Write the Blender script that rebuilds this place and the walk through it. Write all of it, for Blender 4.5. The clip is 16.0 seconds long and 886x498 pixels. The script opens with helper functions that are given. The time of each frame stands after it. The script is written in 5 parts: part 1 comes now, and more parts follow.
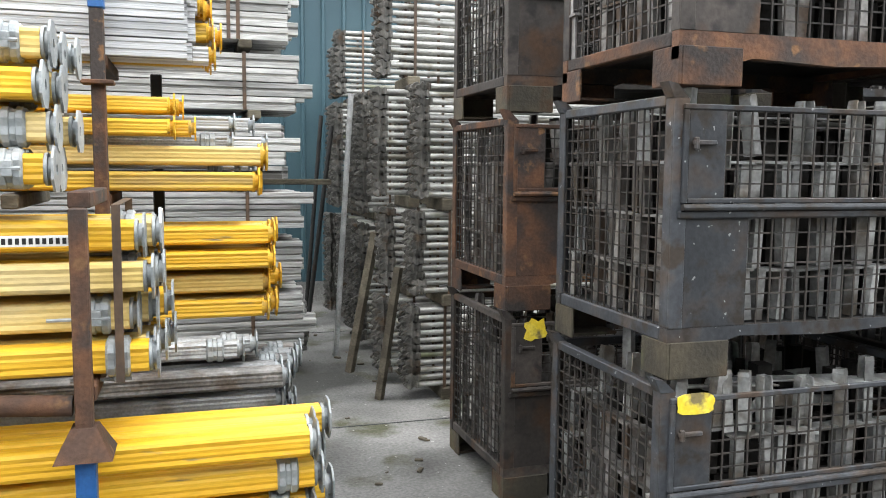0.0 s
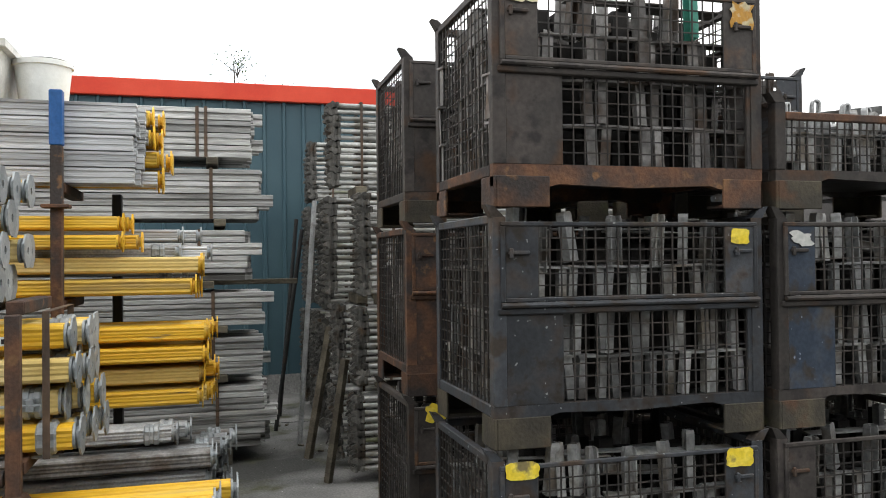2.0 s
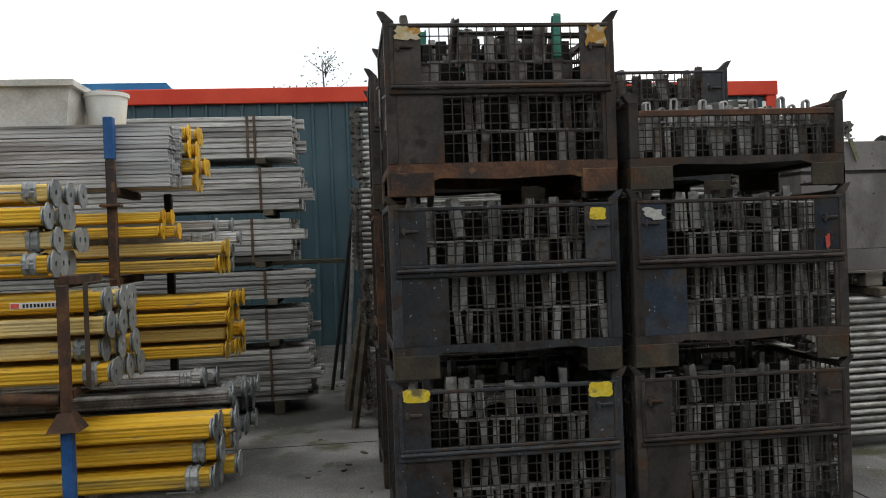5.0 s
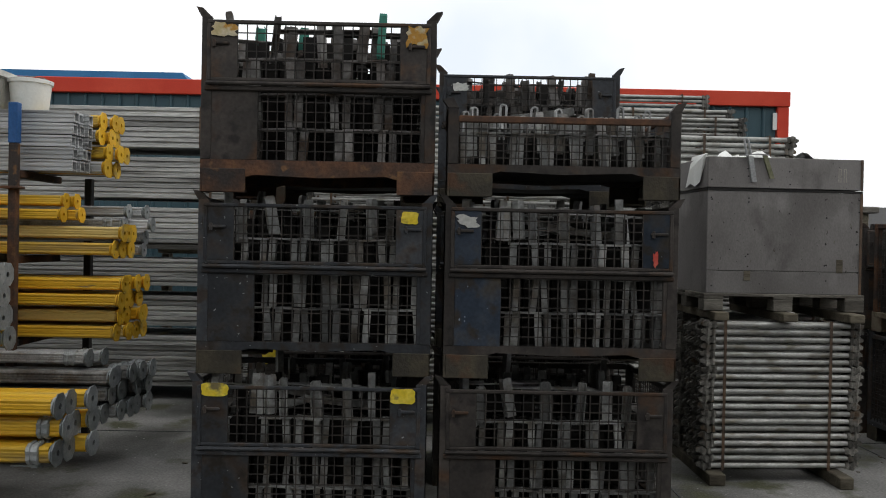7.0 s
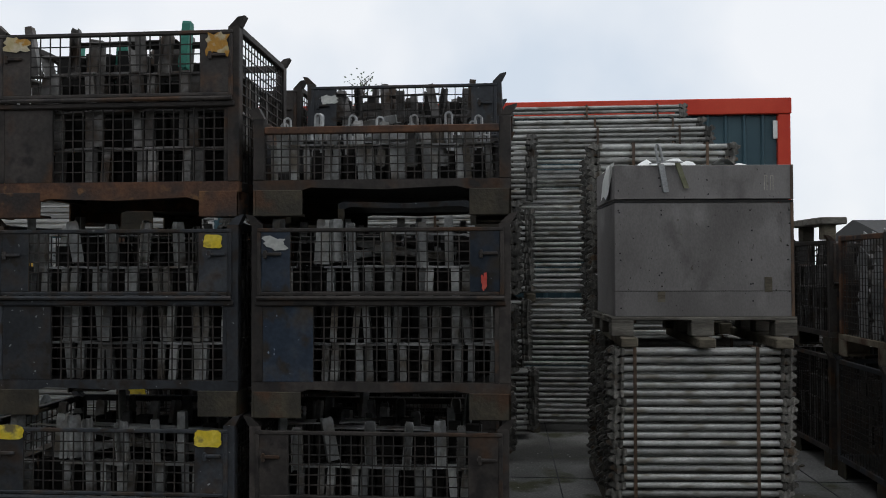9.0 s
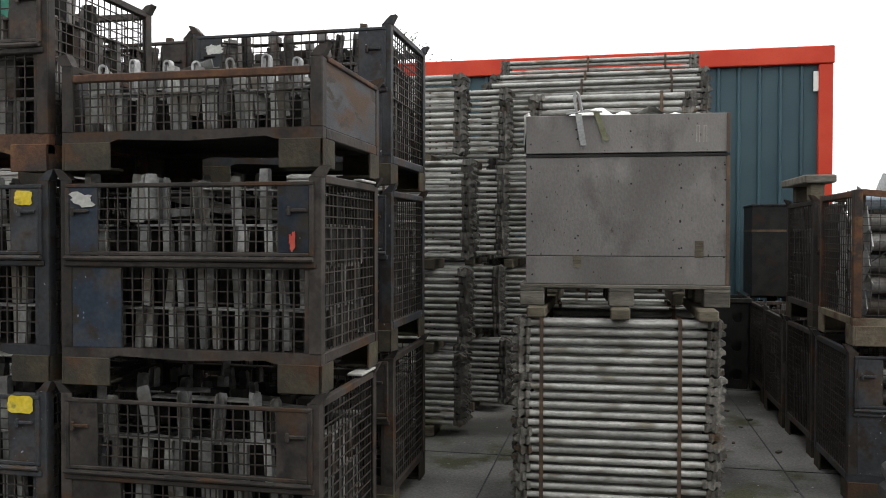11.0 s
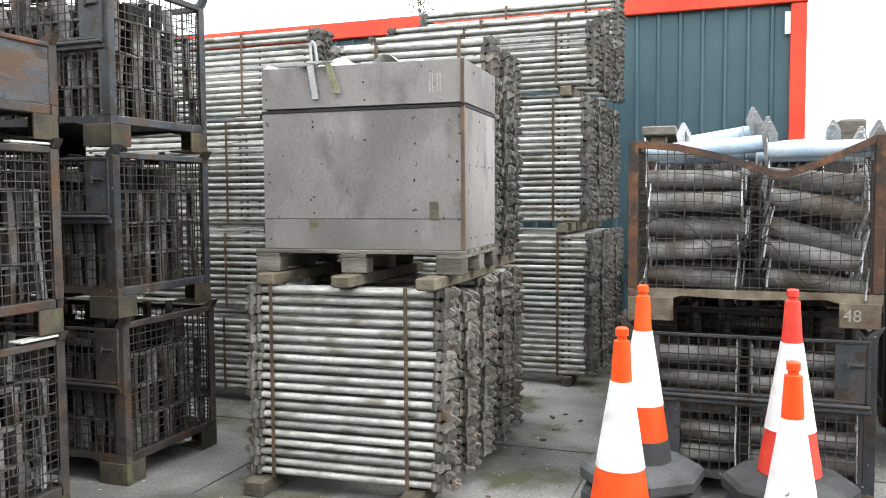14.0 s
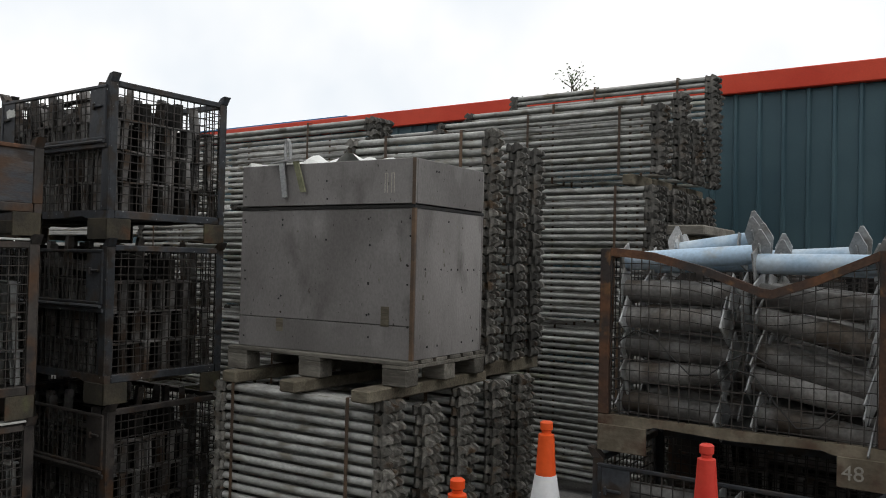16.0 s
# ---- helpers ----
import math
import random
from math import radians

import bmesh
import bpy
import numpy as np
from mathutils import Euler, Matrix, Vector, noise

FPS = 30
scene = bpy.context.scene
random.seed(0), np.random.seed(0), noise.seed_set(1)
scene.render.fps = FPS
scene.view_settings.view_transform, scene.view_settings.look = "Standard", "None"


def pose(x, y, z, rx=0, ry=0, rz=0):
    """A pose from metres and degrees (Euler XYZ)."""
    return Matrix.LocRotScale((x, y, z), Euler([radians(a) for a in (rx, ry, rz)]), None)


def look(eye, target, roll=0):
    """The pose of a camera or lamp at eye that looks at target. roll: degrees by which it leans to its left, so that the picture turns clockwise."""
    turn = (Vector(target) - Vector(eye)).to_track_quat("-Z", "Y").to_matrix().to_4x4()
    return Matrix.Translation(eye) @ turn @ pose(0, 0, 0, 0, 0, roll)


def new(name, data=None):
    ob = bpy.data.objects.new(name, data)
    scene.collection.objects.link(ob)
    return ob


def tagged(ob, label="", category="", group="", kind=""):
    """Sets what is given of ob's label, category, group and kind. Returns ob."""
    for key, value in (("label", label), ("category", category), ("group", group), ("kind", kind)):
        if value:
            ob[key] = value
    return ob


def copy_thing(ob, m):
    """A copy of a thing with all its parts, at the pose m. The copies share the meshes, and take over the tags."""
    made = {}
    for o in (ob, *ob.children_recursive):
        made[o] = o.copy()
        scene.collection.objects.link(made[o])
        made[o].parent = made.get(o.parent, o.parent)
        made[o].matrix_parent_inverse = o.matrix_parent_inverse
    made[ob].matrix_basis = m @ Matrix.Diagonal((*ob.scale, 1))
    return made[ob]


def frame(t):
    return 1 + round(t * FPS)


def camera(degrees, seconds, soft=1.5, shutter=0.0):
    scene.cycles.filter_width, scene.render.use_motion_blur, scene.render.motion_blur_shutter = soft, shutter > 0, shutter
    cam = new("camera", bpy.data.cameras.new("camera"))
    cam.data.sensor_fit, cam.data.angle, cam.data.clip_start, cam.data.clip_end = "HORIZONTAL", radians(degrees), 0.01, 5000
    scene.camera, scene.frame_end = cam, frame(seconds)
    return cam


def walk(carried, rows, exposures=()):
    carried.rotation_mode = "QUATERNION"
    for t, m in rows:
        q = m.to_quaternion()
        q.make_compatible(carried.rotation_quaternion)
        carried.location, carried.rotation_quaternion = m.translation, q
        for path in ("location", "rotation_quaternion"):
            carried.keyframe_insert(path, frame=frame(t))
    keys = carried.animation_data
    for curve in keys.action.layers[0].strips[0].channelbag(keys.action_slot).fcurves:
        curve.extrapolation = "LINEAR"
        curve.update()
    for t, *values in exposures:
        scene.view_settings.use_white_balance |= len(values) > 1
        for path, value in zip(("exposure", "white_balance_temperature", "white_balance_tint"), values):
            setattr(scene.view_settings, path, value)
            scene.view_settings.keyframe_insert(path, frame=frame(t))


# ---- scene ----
cam = camera(56.9, 16.0, soft=1.0)
PATH = [
    (0, (0.035, -0.004, 1.658), (0.622, 1.898, 1.461), 0.5),
    (0.5, (0.059, -0.187, 1.685), (0.691, 1.71, 1.628), -0.2),
    (1, (0.104, -0.379, 1.712), (0.745, 1.515, 1.684), -0.1),
    (1.5, (0.28, -0.549, 1.726), (0.813, 1.378, 1.797), -0.2),
    (2, (0.459, -0.751, 1.726), (0.999, 1.175, 1.75), -0.6),
    (2.5, (0.541, -1.003, 1.717), (1.121, 0.911, 1.667), -0.5),
    (3, (0.657, -1.195, 1.733), (1.15, 0.743, 1.724), -0.6),
    (3.5, (0.902, -1.364, 1.733), (1.29, 0.598, 1.735), 0.1),
    (3.7, (0.967, -1.428, 1.735), (1.367, 0.531, 1.744), -0.5),
    (5.8, (1.871, -2.154, 1.657), (1.988, -0.159, 1.575), -1.7),
    (6, (2.08, -2.124, 1.669), (2.19, -0.13, 1.565), -1.0),
    (6.5, (2.398, -2.067, 1.652), (2.49, -0.069, 1.632), 1.3),
    (7, (2.778, -2.037, 1.684), (2.797, -0.037, 1.668), 1.1),
    (7.5, (3.065, -1.857, 1.662), (3.007, 0.142, 1.656), 2.7),
    (8, (3.373, -1.72, 1.698), (3.281, 0.276, 1.776), -1.7),
    (8.5, (3.769, -1.648, 1.712), (3.597, 0.344, 1.727), 0.3),
    (8.7, (3.885, -1.614, 1.703), (3.747, 0.381, 1.752), -0.2),
    (10.8, (5.136, -1.024, 1.624), (4.715, 0.931, 1.578), 0.2),
    (11, (5.27, -0.976, 1.649), (4.866, 0.982, 1.612), 0.1),
    (11.5, (5.605, -0.855, 1.616), (5.06, 1.069, 1.634), -1.6),
    (12, (5.955, -0.762, 1.652), (5.428, 1.167, 1.629), -0.1),
    (12.5, (6.193, -0.544, 1.617), (5.599, 1.365, 1.58), 1.1),
    (13, (6.549, -0.417, 1.614), (5.878, 1.464, 1.509), 0.2),
    (13.5, (7.051, -0.277, 1.611), (6.301, 1.572, 1.482), -1.4),
    (14, (7.289, -0.067, 1.631), (6.607, 1.809, 1.506), -0.4),
    (14.5, (7.612, 0.132, 1.675), (6.755, 1.939, 1.662), -1.7),
    (15, (7.946, 0.298, 1.751), (6.95, 2.032, 1.709), 0.9),
    (15.5, (8.074, 0.52, 1.746), (7.059, 2.243, 1.763), 3.5),
    (16, (8.315, 0.772, 1.833), (7.183, 2.421, 1.869), 1.3),
]
EXPOSURES = [(t, e, k, 10) for t, e, k in ((0, 1.9, 6380), (0.5, 2.12, 6180), (1.0, 2.03, 6180), (1.5, 1.65, 6350), (2.0, 0.95, 6500), (2.5, 0.5, 6500), (3.0, 0.72, 6500), (3.5, 0.33, 6480), (6.0, 0.0, 6600), (7.0, -0.15, 6500), (8.0, -0.4, 6250), (8.5, -0.62, 6100), (11.0, 0.47, 6600), (12.5, 0.42, 6550), (13.0, 0.78, 6450), (13.5, 1.75, 6450), (14.0, 1.8, 6450), (14.5, 1.5, 6450), (15.0, 0.9, 6500), (15.5, 0.4, 6500), (16.0, -0.25, 6500))]
walk(cam, [(t, look(eye, target, roll)) for t, eye, target, roll in PATH], EXPOSURES)


# ---- world and light ----
world = bpy.data.worlds.new("overcast_sky")
scene.world = world
world.use_nodes = True
wn, wl = world.node_tree.nodes, world.node_tree.links
wn.clear()
w_out = wn.new("ShaderNodeOutputWorld")
w_bg = wn.new("ShaderNodeBackground")
w_sky = wn.new("ShaderNodeTexSky")
w_sky.sky_type, w_sky.sun_disc = "NISHITA", False
w_sky.sun_elevation, w_sky.sun_rotation = radians(52), radians(90)
w_scale = wn.new("ShaderNodeVectorMath")
w_scale.operation = "SCALE"
w_scale.inputs["Scale"].default_value = 0.12
w_coord = wn.new("ShaderNodeTexCoord")
w_noise = wn.new("ShaderNodeTexNoise")
w_noise.inputs["Scale"].default_value, w_noise.inputs["Detail"].default_value = 2.2, 5
w_ramp = wn.new("ShaderNodeValToRGB")
w_ramp.color_ramp.elements[0].position, w_ramp.color_ramp.elements[0].color = 0.36, (0.90, 0.97, 1.04, 1)
w_ramp.color_ramp.elements[1].position, w_ramp.color_ramp.elements[1].color = 0.56, (1.22, 1.21, 1.19, 1)
w_mix = wn.new("ShaderNodeMix")
w_mix.data_type = "RGBA"
w_mix.inputs["Factor"].default_value = 0.94
wl.new(w_sky.outputs["Color"], w_scale.inputs[0])
wl.new(w_coord.outputs["Generated"], w_noise.inputs["Vector"])
wl.new(w_noise.outputs["Fac"], w_ramp.inputs["Fac"])
wl.new(w_scale.outputs["Vector"], w_mix.inputs[6])
wl.new(w_ramp.outputs["Color"], w_mix.inputs[7])
wl.new(w_mix.outputs[2], w_bg.inputs["Color"])
w_bg.inputs["Strength"].default_value = 1.1
wl.new(w_bg.outputs["Background"], w_out.inputs["Surface"])

sun = new("sun", bpy.data.lights.new("sun", "SUN"))
sun.data.energy, sun.data.angle, sun.data.color = 0.8, radians(25), (1.0, 0.97, 0.92)
sun.matrix_world = look((16, 3, 17), (3, 4, 0))

# ---- materials ----
def material(name, base, second, rough=0.6, metal=0.0, scale=6.0, grain=60.0, cut=(0.42, 0.62), amount=1.0,
             bump=0.15, vary=0.12, stain=None, stain_cut=(0.6, 0.72), stain_scale=2.5, stretch=(1, 1, 1), island=False, spec=0.25, fleck=None, patch=None, patch_cut=(0.58, 0.68), patch_scale=3.0, fleck_scale=34.0):
    """Two-scale paint or metal: base and second colour by a broad noise, grain in value and relief, optional stains."""
    m = bpy.data.materials.new(name)
    m.use_nodes = True
    n, l = m.node_tree.nodes, m.node_tree.links
    b = n["Principled BSDF"]
    tc = n.new("ShaderNodeTexCoord")
    info = n.new("ShaderNodeObjectInfo")
    shift = n.new("ShaderNodeVectorMath")
    shift.operation = "MULTIPLY_ADD"
    comb = n.new("ShaderNodeCombineXYZ")
    spread = n.new("ShaderNodeMath")
    spread.operation = "MULTIPLY"
    spread.inputs[1].default_value = 37.0
    l.new(info.outputs["Random"], spread.inputs[0])
    for k in "XYZ":
        l.new(spread.outputs[0], comb.inputs[k])
    l.new(tc.outputs["Object"], shift.inputs[0])
    shift.inputs[1].default_value = stretch
    l.new(comb.outputs[0], shift.inputs[2])

    def noise_node(s, detail):
        t = n.new("ShaderNodeTexNoise")
        t.inputs["Scale"].default_value, t.inputs["Detail"].default_value = s, detail
        l.new(shift.outputs[0], t.inputs["Vector"])
        return t

    def ramp(src, a, z, ca, cz):
        r = n.new("ShaderNodeValToRGB")
        r.color_ramp.elements[0].position, r.color_ramp.elements[0].color = a, (*ca, 1)
        r.color_ramp.elements[1].position, r.color_ramp.elements[1].color = z, (*cz, 1)
        l.new(src, r.inputs["Fac"])
        return r

    broad, fine = noise_node(scale, 6), noise_node(grain, 4)
    col = ramp(broad.outputs["Fac"], cut[0], cut[1], base, [p + (q - p) * amount for p, q in zip(base, second)]).outputs["Color"]
    if stain:
        st = ramp(noise_node(stain_scale, 8).outputs["Fac"], stain_cut[0], stain_cut[1], (0, 0, 0), (1, 1, 1))
        mx = n.new("ShaderNodeMix")
        mx.data_type = "RGBA"
        l.new(st.outputs["Color"], mx.inputs["Factor"])
        l.new(col, mx.inputs[6])
        mx.inputs[7].default_value = (*stain, 1)
        col = mx.outputs[2]
    if patch:
        pt = ramp(noise_node(patch_scale, 10).outputs["Fac"], patch_cut[0], patch_cut[1], (0, 0, 0), (1, 1, 1))
        mp = n.new("ShaderNodeMix")
        mp.data_type = "RGBA"
        l.new(pt.outputs["Color"], mp.inputs["Factor"])
        l.new(col, mp.inputs[6])
        mp.inputs[7].default_value = (*patch, 1)
        col = mp.outputs[2]
    if fleck:
        fk = ramp(noise_node(fleck_scale, 2).outputs["Fac"], 0.715, 0.735, (0, 0, 0), (1, 1, 1))
        mf = n.new("ShaderNodeMix")
        mf.data_type = "RGBA"
        l.new(fk.outputs["Color"], mf.inputs["Factor"])
        l.new(col, mf.inputs[6])
        mf.inputs[7].default_value = (*fleck, 1)
        col = mf.outputs[2]
    gv = ramp(fine.outputs["Fac"], 0.3, 0.7, (1 - vary,) * 3, (1 + vary,) * 3)
    mul = n.new("ShaderNodeMix")
    mul.data_type, mul.blend_type = "RGBA", "MULTIPLY"
    mul.inputs["Factor"].default_value = 1.0
    l.new(col, mul.inputs[6])
    l.new(gv.outputs["Color"], mul.inputs[7])
    hsv = n.new("ShaderNodeHueSaturation")
    val = n.new("ShaderNodeMapRange")
    val.inputs["To Min"].default_value, val.inputs["To Max"].default_value = 1 - 1.6 * vary, 1 + 1.6 * vary
    if island:
        geo = n.new("ShaderNodeNewGeometry")
        l.new(geo.outputs["Random Per Island"], val.inputs["Value"])
    else:
        l.new(info.outputs["Random"], val.inputs["Value"])
    l.new(val.outputs["Result"], hsv.inputs["Value"])
    l.new(mul.outputs[2], hsv.inputs["Color"])
    l.new(hsv.outputs["Color"], b.inputs["Base Color"])
    rr = n.new("ShaderNodeMapRange")
    rr.inputs["To Min"].default_value, rr.inputs["To Max"].default_value = max(0.05, rough - 0.15), min(1, rough + 0.15)
    l.new(broad.outputs["Fac"], rr.inputs["Value"])
    l.new(rr.outputs["Result"], b.inputs["Roughness"])
    b.inputs["Metallic"].default_value = metal
    b.inputs["Specular IOR Level"].default_value = spec
    if bump:
        bp = n.new("ShaderNodeBump")
        bp.inputs["Strength"].default_value, bp.inputs["Distance"].default_value = bump, 0.01
        l.new(fine.outputs["Fac"], bp.inputs["Height"])
        l.new(bp.outputs["Normal"], b.inputs["Normal"])
    return m


M_CONCRETE = material("yard_concrete", (0.105, 0.104, 0.099), (0.205, 0.202, 0.194), 0.85, 0, 1.7, 55, (0.30, 0.70), vary=0.24,
                      stain=(0.050, 0.050, 0.046), stain_cut=(0.46, 0.61), stain_scale=0.62, bump=0.45, patch=(0.058, 0.060, 0.036), patch_cut=(0.54, 0.66), patch_scale=2.6, fleck=(0.30, 0.295, 0.28), fleck_scale=26.0)
M_BLUE = material("stillage_blue_paint", (0.032, 0.035, 0.040), (0.053, 0.057, 0.063), 0.55, 0.0, 5, 50, stain=(0.052, 0.037, 0.027), stain_cut=(0.52, 0.66), stain_scale=5, fleck=(0.26, 0.27, 0.27), patch=(0.030, 0.024, 0.019), patch_cut=(0.54, 0.64), patch_scale=11, vary=0.18)
M_NAVY = material("stillage_navy_paint", (0.020, 0.029, 0.044), (0.036, 0.045, 0.060), 0.55, 0.0, 5, 50, stain=(0.045, 0.037, 0.027), stain_cut=(0.52, 0.66), stain_scale=5, fleck=(0.14, 0.16, 0.20), patch=(0.027, 0.023, 0.019), patch_cut=(0.54, 0.64), patch_scale=9, vary=0.18)
M_BROWN = material("stillage_brown_paint", (0.036, 0.032, 0.029), (0.056, 0.048, 0.043), 0.65, 0.0, 5, 50, stain=(0.062, 0.034, 0.019), stain_cut=(0.54, 0.66), stain_scale=4, patch=(0.024, 0.021, 0.020), patch_cut=(0.54, 0.64), patch_scale=9, vary=0.18)
M_RUST = material("rusted_steel", (0.058, 0.034, 0.024), (0.105, 0.052, 0.029), 0.85, 0.0, 7, 70, stain=(0.034, 0.029, 0.027), stain_cut=(0.46, 0.58), stain_scale=4, bump=0.3, patch=(0.125, 0.068, 0.034), patch_cut=(0.60, 0.68), patch_scale=12, vary=0.18)
M_DARK = material("dark_steel", (0.017, 0.017, 0.017), (0.029, 0.028, 0.026), 0.6, 0.2, 8, 60, stain=(0.038, 0.021, 0.013), stain_cut=(0.62, 0.75), stain_scale=6)
M_WIRE = material("dull_wire", (0.036, 0.034, 0.032), (0.060, 0.052, 0.046), 0.6, 0.3, 12, 60, vary=0.1, bump=0)
M_GALV = material("galvanised_steel", (0.294, 0.301, 0.301), (0.392, 0.399, 0.399), 0.5, 0.35, 9, 80, vary=0.18, stain=(0.168, 0.154, 0.133), stain_cut=(0.56, 0.72), stain_scale=6)
M_GALV_OLD = material("weathered_galvanised_tube", (0.30, 0.30, 0.285), (0.43, 0.43, 0.41), 0.5, 0.25, 11, 80, vary=0.18, stain=(0.19, 0.178, 0.148), stain_cut=(0.54, 0.66), stain_scale=10, patch=(0.17, 0.18, 0.105), patch_cut=(0.62, 0.74), patch_scale=3.0, stretch=(0.6, 1, 1))
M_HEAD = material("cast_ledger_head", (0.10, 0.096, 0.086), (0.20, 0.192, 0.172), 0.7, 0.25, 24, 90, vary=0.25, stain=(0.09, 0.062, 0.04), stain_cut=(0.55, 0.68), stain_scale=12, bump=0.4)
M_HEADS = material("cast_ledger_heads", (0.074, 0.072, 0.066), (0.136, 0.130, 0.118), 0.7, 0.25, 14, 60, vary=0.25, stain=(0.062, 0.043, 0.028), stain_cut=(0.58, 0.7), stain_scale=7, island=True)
M_FITTING = material("dull_zinc_channel", (0.180, 0.184, 0.182), (0.36, 0.364, 0.354), 0.5, 0.3, 5, 45, vary=0.24, stain=(0.13, 0.112, 0.09), stain_cut=(0.50, 0.66), stain_scale=6, bump=0.08)
# For browned loads; its darker tone also paints shade on all side frames.
M_FITTING_OLD_SHADED = material("browned_shaded_zinc_channel", (0.095, 0.091, 0.087), (0.215, 0.208, 0.20), 0.6, 0.25, 5, 45, vary=0.24, stain=(0.060, 0.042, 0.030), stain_cut=(0.48, 0.64), stain_scale=6, bump=0.08)
M_GREEN = material("green_painted_channel", (0.03, 0.16, 0.12), (0.06, 0.24, 0.18), 0.55, 0, 8, 60)
M_YELLOW = material("yellow_powder_coat", (0.62, 0.35, 0.020), (0.70, 0.44, 0.045), 0.40, 0, 3, 60, vary=0.10, stain=(0.36, 0.24, 0.07), stain_cut=(0.58, 0.70), stain_scale=3, stretch=(0.3, 2.4, 2.4), patch=(0.20, 0.16, 0.08), patch_cut=(0.66, 0.72), patch_scale=9)
M_PALE_YELLOW = material("faded_yellow_coat", (0.58, 0.42, 0.13), (0.64, 0.50, 0.22), 0.5, 0, 3, 60, vary=0.08, stain=(0.36, 0.29, 0.16), stain_cut=(0.58, 0.74), stain_scale=3, stretch=(0.5, 1.4, 1.4))
M_ALU = material("silver_aluminium", (0.40, 0.41, 0.415), (0.56, 0.57, 0.575), 0.42, 0.4, 4, 60, (0.36, 0.62), vary=0.10, stain=(0.20, 0.195, 0.185), stain_cut=(0.54, 0.68), stain_scale=3, stretch=(0.18, 3.2, 3.2))
M_PLATE = material("grey_end_plate", (0.255, 0.277, 0.285), (0.345, 0.360, 0.360), 0.5, 0.4, 10, 60, vary=0.14)
M_TIMBER = material("weathered_timber", (0.255, 0.255, 0.245), (0.47, 0.47, 0.455), 0.85, 0, 5, 40, (0.34, 0.64), vary=0.22, stain=(0.085, 0.082, 0.075), stain_cut=(0.56, 0.68), stain_scale=3, stretch=(0.2, 3, 3), bump=0.4)
M_BEARER = material("damp_timber_bearer", (0.075, 0.064, 0.047), (0.13, 0.115, 0.085), 0.85, 0, 5, 40, vary=0.2, stretch=(0.6, 2, 2), bump=0.4)
M_PLY = material("weathered_grey_plywood", (0.130, 0.122, 0.117), (0.205, 0.195, 0.188), 0.8, 0, 2.0, 90, (0.34, 0.66), vary=0.10, stain=(0.092, 0.085, 0.081), stain_cut=(0.56, 0.76), stain_scale=5.0, stretch=(1.0, 1.0, 0.6), bump=0.15, patch=(0.25, 0.24, 0.232), patch_cut=(0.60, 0.76), patch_scale=3.5, fleck=(0.055, 0.05, 0.046), fleck_scale=58.0)
M_GRIME = material("grimy_stillage_foot", (0.040, 0.036, 0.028), (0.070, 0.060, 0.042), 0.85, 0, 7, 60, stain=(0.070, 0.040, 0.024), stain_cut=(0.54, 0.66), stain_scale=6, bump=0.3, patch=(0.085, 0.085, 0.045), patch_cut=(0.60, 0.70), patch_scale=5)
# Near-black: paints the shade deep inside the loads.
M_PACKED_SHADE = material("packed_load_shade", (0.010, 0.0095, 0.009), (0.020, 0.018, 0.016), 0.8, 0.1, 8, 60)
M_LATH = material("mossy_lath", (0.16, 0.17, 0.09), (0.26, 0.26, 0.17), 0.85, 0, 6, 40, vary=0.2, stain=(0.09, 0.11, 0.04), stain_cut=(0.5, 0.62), stain_scale=9, bump=0.3)
M_FOOT = material("dirty_worn_foot", (0.125, 0.105, 0.075), (0.20, 0.17, 0.125), 0.85, 0, 7, 60, stain=(0.08, 0.045, 0.03), stain_cut=(0.5, 0.66), stain_scale=6, bump=0.3)
M_PALLET = material("dark_damp_pallet_timber", (0.085, 0.078, 0.066), (0.15, 0.14, 0.12), 0.85, 0, 5, 40, vary=0.2, stretch=(0.5, 2, 2), bump=0.4)
M_CLAD = material("teal_cladding", (0.041, 0.079, 0.097), (0.053, 0.097, 0.114), 0.45, 0, 1.2, 60, vary=0.05, bump=0.04)
M_RED = material("red_trim", (0.527, 0.043, 0.019), (0.595, 0.064, 0.030), 0.45, 0, 2, 60, vary=0.05, bump=0.04)
M_BLUE_TRIM = material("blue_post_paint", (0.015, 0.075, 0.22), (0.03, 0.10, 0.27), 0.5, 0, 6, 60, stain=(0.10, 0.05, 0.03))
M_ROOF = material("blue_roof_sheet", (0.03, 0.16, 0.36), (0.05, 0.20, 0.42), 0.5, 0, 2, 40)
M_WHITE = material("white_plastic", (0.66, 0.67, 0.64), (0.76, 0.77, 0.75), 0.45, 0, 4, 50, vary=0.04, stain=(0.45, 0.42, 0.36), stain_cut=(0.62, 0.78))
M_GREY_TUB = material("grimy_pale_tub", (0.45, 0.45, 0.42), (0.58, 0.57, 0.53), 0.6, 0, 4, 50, stain=(0.30, 0.27, 0.22), stain_cut=(0.55, 0.7))
M_ORANGE = material("fluorescent_orange_plastic", (0.62, 0.060, 0.008), (0.66, 0.085, 0.015), 0.45, 0, 5, 60, vary=0.05, stain=(0.36, 0.055, 0.02), stain_cut=(0.60, 0.78), stain_scale=7)
M_RED_CONE = material("faded_red_plastic", (0.50, 0.038, 0.026), (0.55, 0.058, 0.036), 0.45, 0, 5, 60, vary=0.05, stain=(0.3, 0.03, 0.02), stain_cut=(0.62, 0.78))
M_SLEEVE = material("white_reflective_sleeve", (0.58, 0.59, 0.60), (0.66, 0.66, 0.66), 0.4, 0, 6, 60, vary=0.04, stain=(0.36, 0.34, 0.31), stain_cut=(0.60, 0.76), stain_scale=9, fleck=(0.20, 0.19, 0.17))
